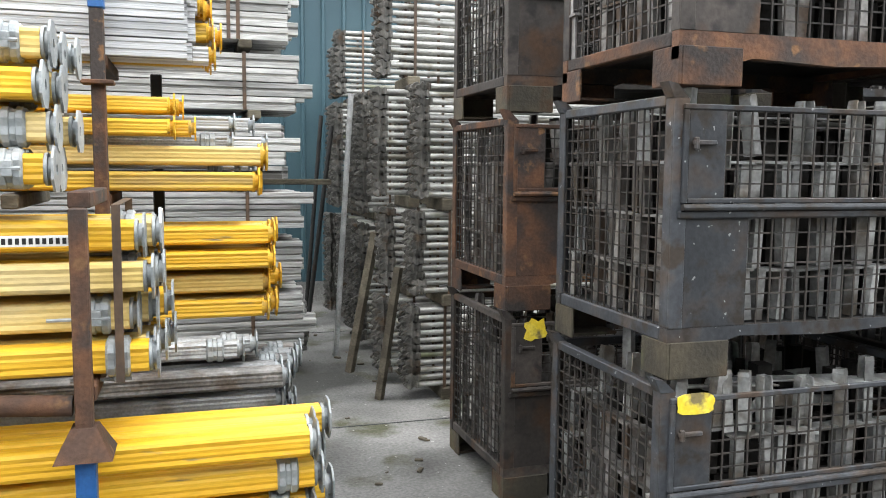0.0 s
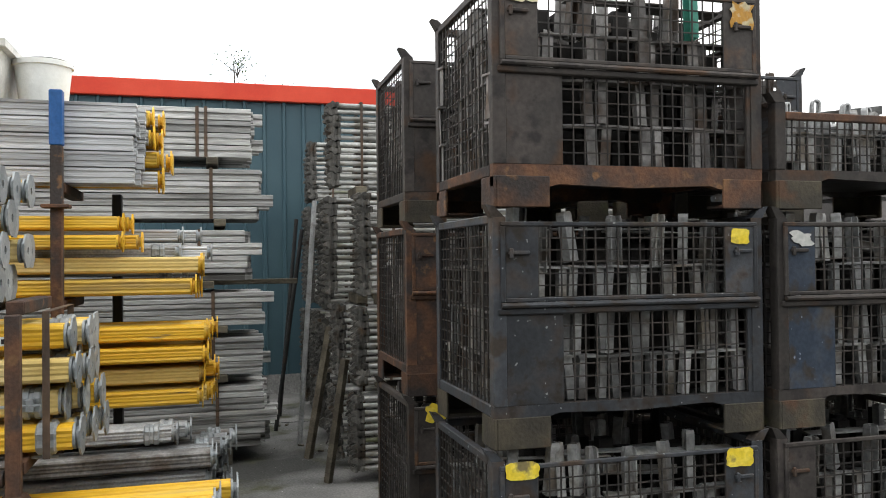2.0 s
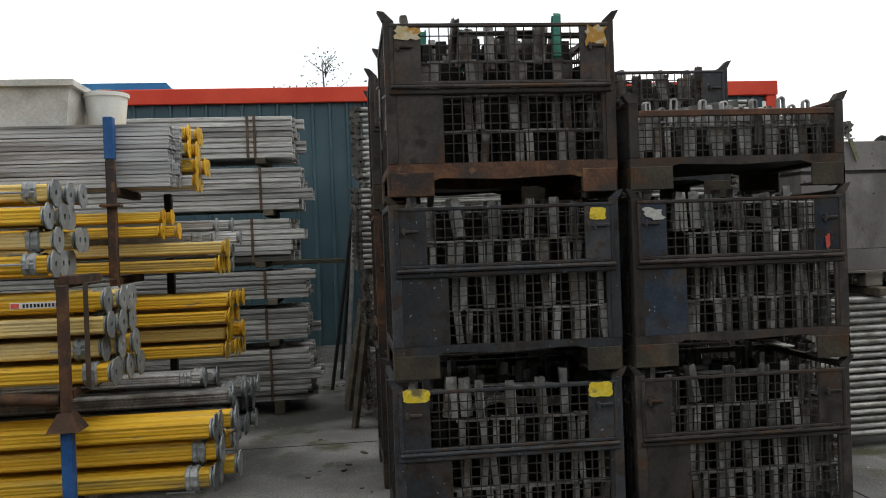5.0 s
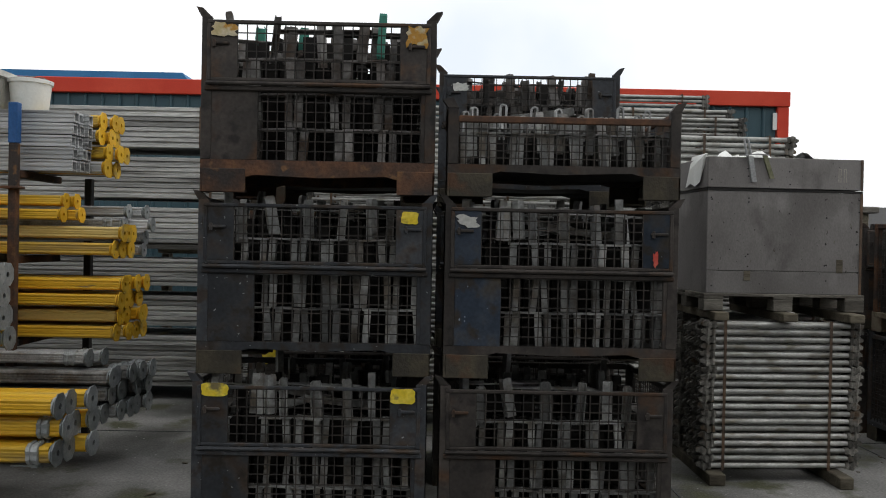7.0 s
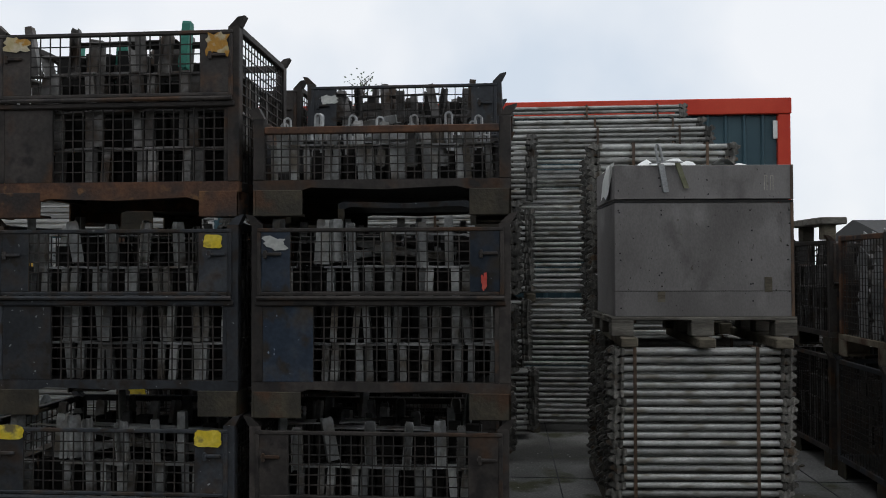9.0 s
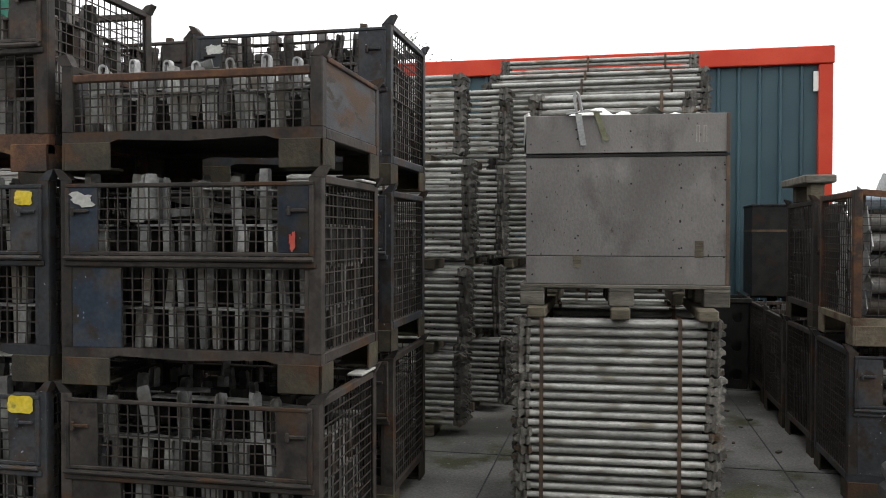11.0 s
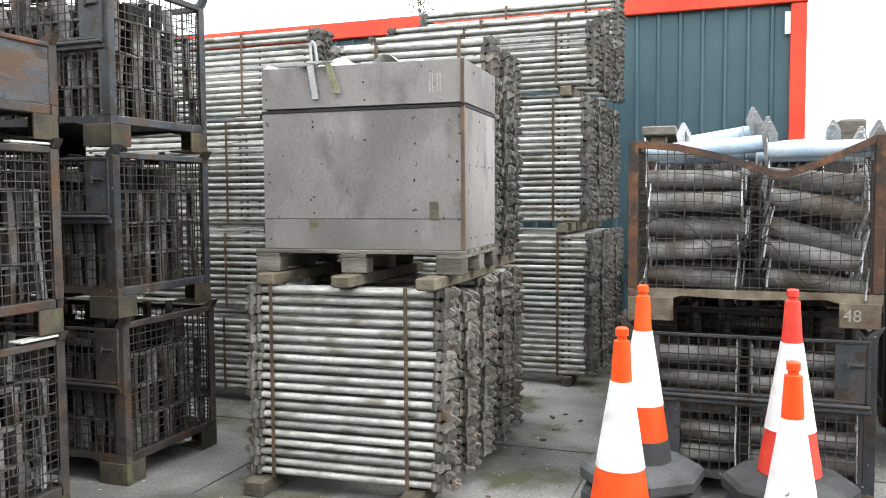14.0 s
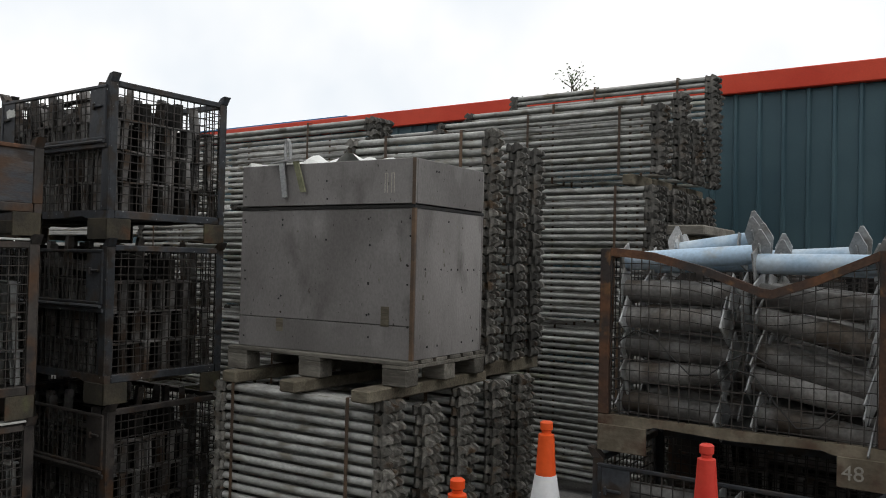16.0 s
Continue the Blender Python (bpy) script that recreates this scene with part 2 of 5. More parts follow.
M_RUBBER = material("black_recycled_rubber", (0.032, 0.033, 0.035), (0.062, 0.064, 0.066), 0.8, 0, 5, 50)
M_PATCH = material("yellow_tag_paint", (0.62, 0.47, 0.03), (0.68, 0.54, 0.07), 0.6, 0, 20, 60, stain=(0.16, 0.13, 0.06), stain_cut=(0.55, 0.68), stain_scale=14)
M_PATCH_RUST = material("peeling_tag_paint", (0.44, 0.36, 0.19), (0.54, 0.48, 0.36), 0.6, 0, 14, 60, stain=(0.42, 0.22, 0.04), stain_cut=(0.48, 0.54), stain_scale=16)
M_PATCH_WHITE = material("white_tag_paint", (0.46, 0.47, 0.44), (0.56, 0.56, 0.53), 0.6, 0, 20, 60)
M_PATCH_RED = material("red_tag_paint", (0.55, 0.08, 0.06), (0.62, 0.14, 0.10), 0.6, 0, 20, 60)
M_LEAF = material("leaf", (0.045, 0.075, 0.03), (0.08, 0.12, 0.045), 0.7, 0, 8, 30, island=True)
M_BARK = material("bark", (0.07, 0.06, 0.05), (0.12, 0.10, 0.08), 0.9, 0, 8, 40)
M_BAND = material("steel_strap", (0.075, 0.055, 0.042), (0.13, 0.085, 0.055), 0.6, 0.3, 8, 60, bump=0)
M_PIPE = material("grey_pump_tube", (0.115, 0.111, 0.105), (0.225, 0.22, 0.21), 0.5, 0.2, 6, 60, vary=0.24, stain=(0.085, 0.070, 0.056), stain_cut=(0.53, 0.66), stain_scale=4, patch=(0.24, 0.30, 0.36), patch_cut=(0.66, 0.74), patch_scale=3)
M_PALE_BLUE = material("pale_blue_coated_prop", (0.36, 0.48, 0.60), (0.52, 0.60, 0.66), 0.5, 0.1, 6, 60, stain=(0.3, 0.26, 0.2), stain_cut=(0.6, 0.74), stain_scale=5)
M_CHALK = material("chalk_white", (0.30, 0.28, 0.24), (0.38, 0.36, 0.31), 0.8, 0, 20, 60)


# ---- mesh helpers ----
class Build:
    """Plain lists of corners and faces of one part."""

    def __init__(self):
        self.v, self.f = [], []

    def add(self, verts, faces):
        o = len(self.v)
        self.v += [tuple(p) for p in verts]
        self.f += [tuple(i + o for i in q) for q in faces]
        return self

    def box(self, x0, y0, z0, x1, y1, z1):
        return self.add([(x, y, z) for z in (z0, z1) for x, y in ((x0, y0), (x1, y0), (x1, y1), (x0, y1))],
                        [(3, 2, 1, 0), (4, 5, 6, 7), (0, 1, 5, 4), (1, 2, 6, 5), (2, 3, 7, 6), (3, 0, 4, 7)])

    def bevel_box(self, x0, y0, z0, x1, y1, z1, c=0.006):
        """A box with cut corners along its upright and level edges (two stacked rings at each end)."""
        rings = []
        for z, e in ((z0, c), (z0 + c, 0), (z1 - c, 0), (z1, c)):
            a, b2, d, g = x0 + e, y0 + e, x1 - e, y1 - e
            rings.append([(a + c, b2, z), (d - c, b2, z), (d, b2 + c, z), (d, g - c, z), (d - c, g, z), (a + c, g, z), (a, g - c, z), (a, b2 + c, z)])
        return self.loft(rings)

    def loft(self, rings, cap=True):
        k = len(rings[0])
        verts = [p for r in rings for p in r]
        faces = [(i * k + j, i * k + (j + 1) % k, (i + 1) * k + (j + 1) % k, (i + 1) * k + j) for i in range(len(rings) - 1) for j in range(k)]
        if cap:
            faces += [tuple(range(k))[::-1], tuple(range((len(rings) - 1) * k, len(rings) * k))]
        return self.add(verts, faces)

    def tube(self, a, b, r, k=8, r2=None, turn=0.0):
        a, b = Vector(a), Vector(b)
        w = (b - a).normalized()
        u = w.orthogonal().normalized()
        v = w.cross(u)
        r2 = r if r2 is None else r2
        return self.loft([[p + u * q * math.cos(turn + 2 * math.pi * i / k) + v * q * math.sin(turn + 2 * math.pi * i / k) for i in range(k)] for p, q in ((a, r), (b, r2))])

    def path(self, pts, r, k=6):
        for a, b in zip(pts, pts[1:]):
            self.tube(a, b, r, k)
        return self

    def turned(self, profile, x=0, y=0, k=24, sides=None):
        """Profile of (radius, z) spun round the upright axis."""
        return self.loft([[(x + r * math.cos(2 * math.pi * i / k), y + r * math.sin(2 * math.pi * i / k), z) for i in range(k)] for r, z in profile])

    def profile_x(self, pts, x0, x1):
        """A (y, z) outline drawn along x."""
        return self.loft([[(x, y, z) for y, z in pts] for x in (x0, x1)])

    def mesh(self, name, mat, smooth=False, weld=False):
        me = bpy.data.meshes.new(name)
        me.from_pydata(self.v, [], self.f)
        me.materials.append(mat)
        bm = bmesh.new()
        bm.from_mesh(me)
        if weld:
            bmesh.ops.remove_doubles(bm, verts=bm.verts, dist=0.0004)
        bmesh.ops.recalc_face_normals(bm, faces=bm.faces)
        bm.to_mesh(me)
        bm.free()
        if smooth:
            me.polygons.foreach_set("use_smooth", [len(p.vertices) == 4 for p in me.polygons])
            me.set_sharp_from_angle(angle=radians(40))
        return me


def part(name, b, mat, parent, label="", smooth=False):
    """One mesh object under a thing; b is a Build or a shared mesh."""
    me = b if isinstance(b, bpy.types.Mesh) else b.mesh(name, mat, smooth)
    ob = new(name, me)
    ob.parent = parent
    if label:
        ob["label"] = label
    return ob


def thing(name, label, category, m=None, group="", kind=""):
    ob = tagged(new(name), label, category, group, kind)
    ob.empty_display_size = 0.1
    ob.matrix_world = m or Matrix()
    return ob


def structure(name, b, mat, label, category, smooth=False):
    return tagged(new(name, b.mesh(name, mat, smooth)), label, category, kind="structure")


# ---- ground and building ----
ground = Build()
ground.box(-400, -400, -0.3, 400, 400, 0)
structure("ground", ground, M_CONCRETE, "stained grey concrete yard with damp dark patches", "ground")
joints = Build()
for y in (-2.2, 1.9, 5.05, 8.1):
    joints.box(-6, y, 0.0, 14, y + 0.009, 0.004)
for x in (-1.6, 4.45, 6.45):
    joints.box(x, -4, 0.0005, x + 0.009, 10, 0.0045)
structure("ground_joint", joints, M_RUBBER, "dark sealed joints between concrete slabs", "ground joint")

WY, WX0, WX1, WTOP = 10.02, -9.0, 7.95, 3.80
wall = Build()
wall.box(WX0, WY + 0.04, 0.25, WX1 - 0.15, WY + 0.2, WTOP)
wall.box(WX1 - 0.2, WY + 0.2, 0.25, WX1 - 0.02, 14.5, WTOP)
bw = structure("wall_building", wall, M_CLAD, "teal profiled metal cladding wall of a workshop", "wall")
rib = Build()
rib.loft([[(-0.03, 0.04, z), (-0.014, 0.008, z), (0.014, 0.008, z), (0.03, 0.04, z)] for z in (0.25, WTOP)])
rib_mesh = rib.mesh("cladding_rib", M_CLAD)
x = WX0 + 0.1
while x < WX1 - 0.2:
    r = part("cladding_rib", rib_mesh, M_CLAD, bw)
    r.location = (x, WY, 0)
    x += 0.25
plinth = Build()
plinth.box(WX0, WY + 0.03, 0, WX1 - 0.02, WY + 0.22, 0.25)
structure("plinth", plinth, M_CONCRETE, "grey concrete plinth below the cladding", "plinth")
fascia = Build()
fascia.bevel_box(WX0, WY - 0.05, WTOP - 0.02, WX1 + 0.02, WY + 0.25, 4.0, 0.01)
fascia.bevel_box(WX1 - 0.16, WY - 0.03, 0.25, WX1 + 0.01, WY + 0.22, WTOP - 0.02, 0.01)
fascia.bevel_box(WX1 - 0.2, WY + 0.25, WTOP - 0.02, WX1 + 0.02, 14.5, 4.0, 0.01)
structure("trim_red", fascia, M_RED, "bright red metal fascia and corner flashing", "trim")
roof = Build()
roof.loft([[(WX0, WY + 0.2, 3.95), (WX1 - 0.1, WY + 0.2, 3.95), (WX1 - 0.1, 14.5, 3.97), (WX0, 14.5, 3.97)], [(WX0, WY + 0.2, 3.99), (WX1 - 0.1, WY + 0.2, 3.99), (WX1 - 0.1, 14.5, 4.01), (WX0, 14.5, 4.01)]])
structure("roof_building", roof, M_DARK, "low dark sheet roof behind the red fascia", "roof")
blue = Build()
blue.loft([[(-7, 12.0, 4.0), (-1.2, 12.0, 4.0), (-1.2, 13.0, 4.0), (-7, 13.0, 4.0)], [(-7, 12.0, 4.5), (-1.6, 12.0, 4.5), (-1.6, 13.0, 4.5), (-7, 13.0, 4.5)]])
structure("roof_upstand", blue, M_ROOF, "bright blue sheet upstand on the workshop roof", "roof")
mark = Build()
mark.bevel_box(7.73, WY - 0.012, 3.44, 7.80, WY + 0.005, 3.69, 0.003)
tagged(new("wall_tag", mark.mesh("wall_tag", M_WHITE)), "small white rectangular tag on the cladding", "tag")

# Unseen wall, added to block low sky light from the stack fronts.
yard = Build()
yard.box(-16, -7.3, 0, 24, -7.0, 5.2)
structure("wall_yard", yard, M_CONCRETE, "unseen plain grey wall added to shade the stack fronts", "wall")

# ---- stillages ----
SW, SD, SH = 1.24, 0.86, 0.97


def wire_mesh_y(x0, x1, z0, z1, y, step=0.05, r=0.0038):
    b = Build()
    n = max(1, round((x1 - x0) / step))
    for i in range(n + 1):
        x = x0 + (x1 - x0) * i / n
        b.tube((x, y, z0), (x, y, z1), r, 4)
    n = max(1, round((z1 - z0) / step))
    for i in range(n + 1):
        z = z0 + (z1 - z0) * i / n
        b.tube((x0, y + 0.004, z), (x1, y + 0.004, z), r, 4)
    return b


def wire_mesh_x(y0, y1, z0, z1, x, step=0.05, r=0.0038):
    b = Build()
    n = max(1, round((y1 - y0) / step))
    for i in range(n + 1):
        y = y0 + (y1 - y0) * i / n
        b.tube((x, y, z0), (x, y, z1), r, 4)
    n = max(1, round((z1 - z0) / step))
    for i in range(n + 1):
        z = z0 + (z1 - z0) * i / n
        b.tube((x + 0.004, y0, z), (x + 0.004, y1, z), r, 4)
    return b


def stillage_base(t, paint, foot, low=0.125):
    """Feet, base rails and floor common to all boxes."""
    for x0, w in ((0.0, 0.24), (SW - 0.21, 0.21)):
        for y0, y1 in ((0.0, 0.16), (SD - 0.16, SD)):
            f = Build()
            outer = 0.0 if y0 == 0 else SD
            yy = (outer, outer + 0.012) if y0 == 0 else (outer - 0.012, outer)
            f.bevel_box(x0 + 0.012, yy[0], 0.0, x0 + w, yy[1], 0.125, 0.003)
            xs = (0.0, 0.012) if x0 == 0 else (SW - 0.012, SW)
            f.bevel_box(xs[0], y0, 0.0, xs[1], y1, 0.125, 0.003)
            f.bevel_box(x0 + 0.02, y0 + 0.02, 0.004, x0 + w - 0.02, y1 - 0.02, 0.016, 0.002)
            part("foot", f, M_GRIME if foot in (M_BLUE, M_NAVY, M_BROWN) else foot, t)
    for y in (0.0, SD - 0.05):
        b = Build()
        bow = [(0.0, 0.0), (0.24, 0.0), (0.28, 0.012), (0.62, 0.0), (0.98, 0.014), (1.03, 0.0), (SW, 0.0)]
        b.loft([[(x, y + 0.004, low + d), (x, y + 0.046, low + d), (x, y + 0.046, 0.172), (x, y + 0.004, 0.172)] for x, d in bow])
        part("base_rail", b, foot, t)
    for x in (0.0, SW - 0.05):
        part("base_rail", Build().bevel_box(x, 0.051, 0.125, x + 0.05, SD - 0.051, 0.172, 0.004), foot, t)
    part("floor_plate", Build().box(0.05, 0.05, 0.15, SW - 0.05, SD - 0.05, 0.165), M_DARK, t)


def stillage(paint, label, foot=None, wire=None, panel=None, low=0.125):
    """Full-height mesh box with a hinged upper flap on its front."""
    foot, wire, panel = foot or paint, wire or M_WIRE, panel or paint
    t = thing("stillage", label, "stillage", group="stacked mesh stillages")
    stillage_base(t, paint, foot, low)
    for x in (0.0, SW):
        for y in (0.0, SD):
            sx, sy = (1 if x == 0 else -1), (1 if y == 0 else -1)
            b = Build()
            b.bevel_box(*sorted_box(x, y, 0.172, x + sx * 0.055, y + sy * 0.008, 0.925), 0.002)
            b.bevel_box(*sorted_box(x, y + sy * 0.008, 0.172, x + sx * 0.008, y + sy * 0.055, 0.925), 0.002)
            part("post", b, paint, t)
            e = Build()
            e.loft([[(x - sx * 0.004, y, 0.925), (x + sx * 0.05, y, 0.925), (x + sx * 0.05, y + sy * 0.05, 0.925), (x - sx * 0.004, y + sy * 0.05, 0.925)],
                    [(x - sx * 0.03, y - sy * 0.004, 0.975), (x + sx * 0.006, y - sy * 0.004, 0.968), (x + sx * 0.006, y + sy * 0.05, 0.968), (x - sx * 0.03, y + sy * 0.05, 0.975)]])
            part("stacking_ear", e, paint, t)
    for x in (0.0, SW - 0.035):
        part("top_rail", Build().bevel_box(x, 0.055, 0.9, x + 0.035, SD - 0.055, 0.935, 0.004), paint, t)
    part("top_rail", Build().bevel_box(0.055, SD - 0.035, 0.9, SW - 0.055, SD, 0.935, 0.004), paint, t)
    part("side_mesh", wire_mesh_x(0.055, SD - 0.055, 0.172, 0.905, 0.012), wire, t)
    part("side_mesh", wire_mesh_x(0.055, SD - 0.055, 0.172, 0.905, SW - 0.018), wire, t)
    part("back_mesh", wire_mesh_y(0.055, SW - 0.055, 0.172, 0.905, SD - 0.02), wire, t)
    part("lower_panel", Build().bevel_box(0.055, 0.003, 0.172, 0.30, 0.009, 0.535, 0.002), panel, t)
    part("lower_panel_edge", Build().bevel_box(SW - 0.075, 0.003, 0.172, SW - 0.055, 0.012, 0.535, 0.002), paint, t)
    part("lower_mesh", wire_mesh_y(0.30, SW - 0.075, 0.172, 0.535, 0.012), wire, t)
    part("middle_rail", Build().bevel_box(0.02, -0.012, 0.535, SW - 0.02, 0.016, 0.562, 0.005), paint, t)
    part("hinge_rod", Build().tube((0.03, -0.016, 0.573), (SW - 0.03, -0.016, 0.573), 0.011, 8), paint, t, smooth=True)
    flap = part("flap", Build().bevel_box(0.03, -0.012, 0.888, SW - 0.03, 0.004, 0.906, 0.003).bevel_box(0.03, -0.012, 0.585, 0.05, 0.004, 0.888, 0.003).bevel_box(SW - 0.05, -0.012, 0.585, SW - 0.03, 0.004, 0.888, 0.003).bevel_box(0.05, -0.012, 0.585, SW - 0.05, 0.004, 0.602, 0.003), paint, t)
    part("corner_plate", Build().bevel_box(0.05, -0.008, 0.602, 0.19, -0.002, 0.888, 0.002), panel, flap)
    part("corner_plate", Build().bevel_box(SW - 0.19, -0.008, 0.602, SW - 0.05, -0.002, 0.888, 0.002), panel, flap)
    part("flap_mesh", wire_mesh_y(0.19, SW - 0.19, 0.602, 0.888, -0.004), wire, flap)
    for x in (0.06, SW - 0.15):
        part("latch", Build().bevel_box(x, -0.022, 0.775, x + 0.09, -0.008, 0.79, 0.003).bevel_box(x + 0.005, -0.026, 0.76, x + 0.02, -0.01, 0.80, 0.003), paint, flap)
    return t


def sorted_box(x0, y0, z0, x1, y1, z1):
    return min(x0, x1), min(y0, y1), min(z0, z1), max(x0, x1), max(y0, y1), max(z0, z1)


def half_stillage(paint, label):
    """Low box with solid ends and one mesh panel along the front."""
    t = thing("half_stillage", label, "stillage", group="stacked mesh stillages")
    stillage_base(t, paint, paint)
    for x in (0.0, SW - 0.055):
        for y in (0.0, SD - 0.055):
            part("post", Build().bevel_box(x, y, 0.172, x + 0.055, y + 0.055, 0.47, 0.004), paint, t)
            e = Build()
            s = -0.03 if x == 0 else 0.03
            e.loft([[(x, y, 0.47), (x + 0.055, y, 0.47), (x + 0.055, y + 0.05, 0.47), (x, y + 0.05, 0.47)], [(x + s, y, 0.51), (x + 0.055 + s, y, 0.525), (x + 0.055 + s, y + 0.05, 0.525), (x + s, y + 0.05, 0.51)]])
            part("stacking_ear", e, paint, t)
    for x in (0.004, SW - 0.014):
        end = part("end_panel", Build().bevel_box(x, 0.055, 0.172, x + 0.01, SD - 0.055, 0.47, 0.003), M_ENDPANEL, t, "rust-streaked blue-grey end panel")
        part("panel_rib", Build().bevel_box(x - 0.012, 0.055, 0.455, x + 0.022, SD - 0.055, 0.478, 0.004), M_RUST, end)
    part("top_rail", Build().bevel_box(0.055, 0.0, 0.395, SW - 0.055, 0.03, 0.43, 0.004), M_RUST, t, "rusty top rail")
    part("top_rail", Build().bevel_box(0.055, SD - 0.03, 0.42, SW - 0.055, SD, 0.455, 0.004), M_RUST, t)
    part("front_mesh", wire_mesh_y(0.055, SW - 0.055, 0.172, 0.4, 0.014, 0.04), M_WIRE, t)
    part("back_mesh", wire_mesh_y(0.055, SW - 0.055, 0.172, 0.42, SD - 0.014), M_WIRE, t)
    return t


M_ENDPANEL = material("rust_streaked_panel", (0.062, 0.066, 0.074), (0.095, 0.097, 0.102), 0.65, 0, 3, 50, stain=(0.088, 0.054, 0.034), stain_cut=(0.46, 0.58), stain_scale=2.4, stretch=(1, 1, 3.5), patch=(0.050, 0.040, 0.034), patch_cut=(0.55, 0.64), patch_scale=7, vary=0.16)


def channel_frame(w, splay, leg, mat):
    """A small trestle of galvanised channel: two slotted legs under one flat top plate."""
    b = Build()
    h, d, t = 0.183, 0.034, 0.004
    for s in (-1, 1):
        rings = []
        for z, o in ((0.0, splay), (h - 0.006, 0.0)):
            x0 = s * (w / 2 - leg / 2 + o)
            a = leg / 2
            rings.append([(x0 - a, 0, z), (x0 + a, 0, z), (x0 + a, d, z), (x0 + a - t, d, z), (x0 + a - t, t, z), (x0 - a + t, t, z), (x0 - a + t, d, z), (x0 - a, d, z)])
        b.loft(rings)
    b.box(-w / 2 - 0.012, -0.010, h - 0.0095, w / 2 + 0.012, d + 0.02, h)
    return b.mesh("channel_frame", mat)


def tall_channel(h, w, mat):
    b = Build()
    t = 0.005
    b.loft([[(-w / 2, 0, z), (w / 2, 0, z), (w / 2, 0.04, z), (w / 2 - t, 0.04, z), (w / 2 - t, t, z), (-w / 2 + t, t, z), (-w / 2 + t, 0.04, z), (-w / 2, 0.04, z)] for z in (0, h - 0.015)] +
           [[(x * 0.8, y, h) for x, y in ((-w / 2, 0), (w / 2, 0), (w / 2, 0.04), (w / 2 - t, 0.04), (w / 2 - t, t), (-w / 2 + t, t), (-w / 2 + t, 0.04), (-w / 2, 0.04))]])
    return b.mesh("channel", mat)


FRAME_SIZES = ((0.150, 0.006, 0.036), (0.142, -0.004, 0.032), (0.156, 0.008, 0.038), (0.134, 0.0, 0.034))
TALL_SIZES = ((0.22, 0.042), (0.20, 0.05), (0.25, 0.038), (0.21, 0.055))


def load_meshes(mat, wider=0.0, thick=1.0):
    return ([channel_frame(w + wider, o, leg * thick, mat) for w, o, leg in FRAME_SIZES], [tall_channel(h, w, mat) for h, w in TALL_SIZES],
            Build().bevel_box(-0.26, -0.035, 0, 0.26, 0.035, 0.007, 0.002).mesh("flat_bar", mat),
            Build().bevel_box(-0.20, -0.003, 0, 0.20, 0.003, 0.038, 0.001).bevel_box(-0.20, -0.003, -0.004, 0.20, 0.034, 0.0, 0.001).mesh("angle_bar", mat))


FRESH, BROWNED_SHADED, WIDE = load_meshes(M_FITTING), load_meshes(M_FITTING_OLD_SHADED), load_meshes(M_FITTING_OLD_SHADED, 0.08, 1.25)
GREEN_CHANNEL = tall_channel(0.24, 0.055, M_GREEN)


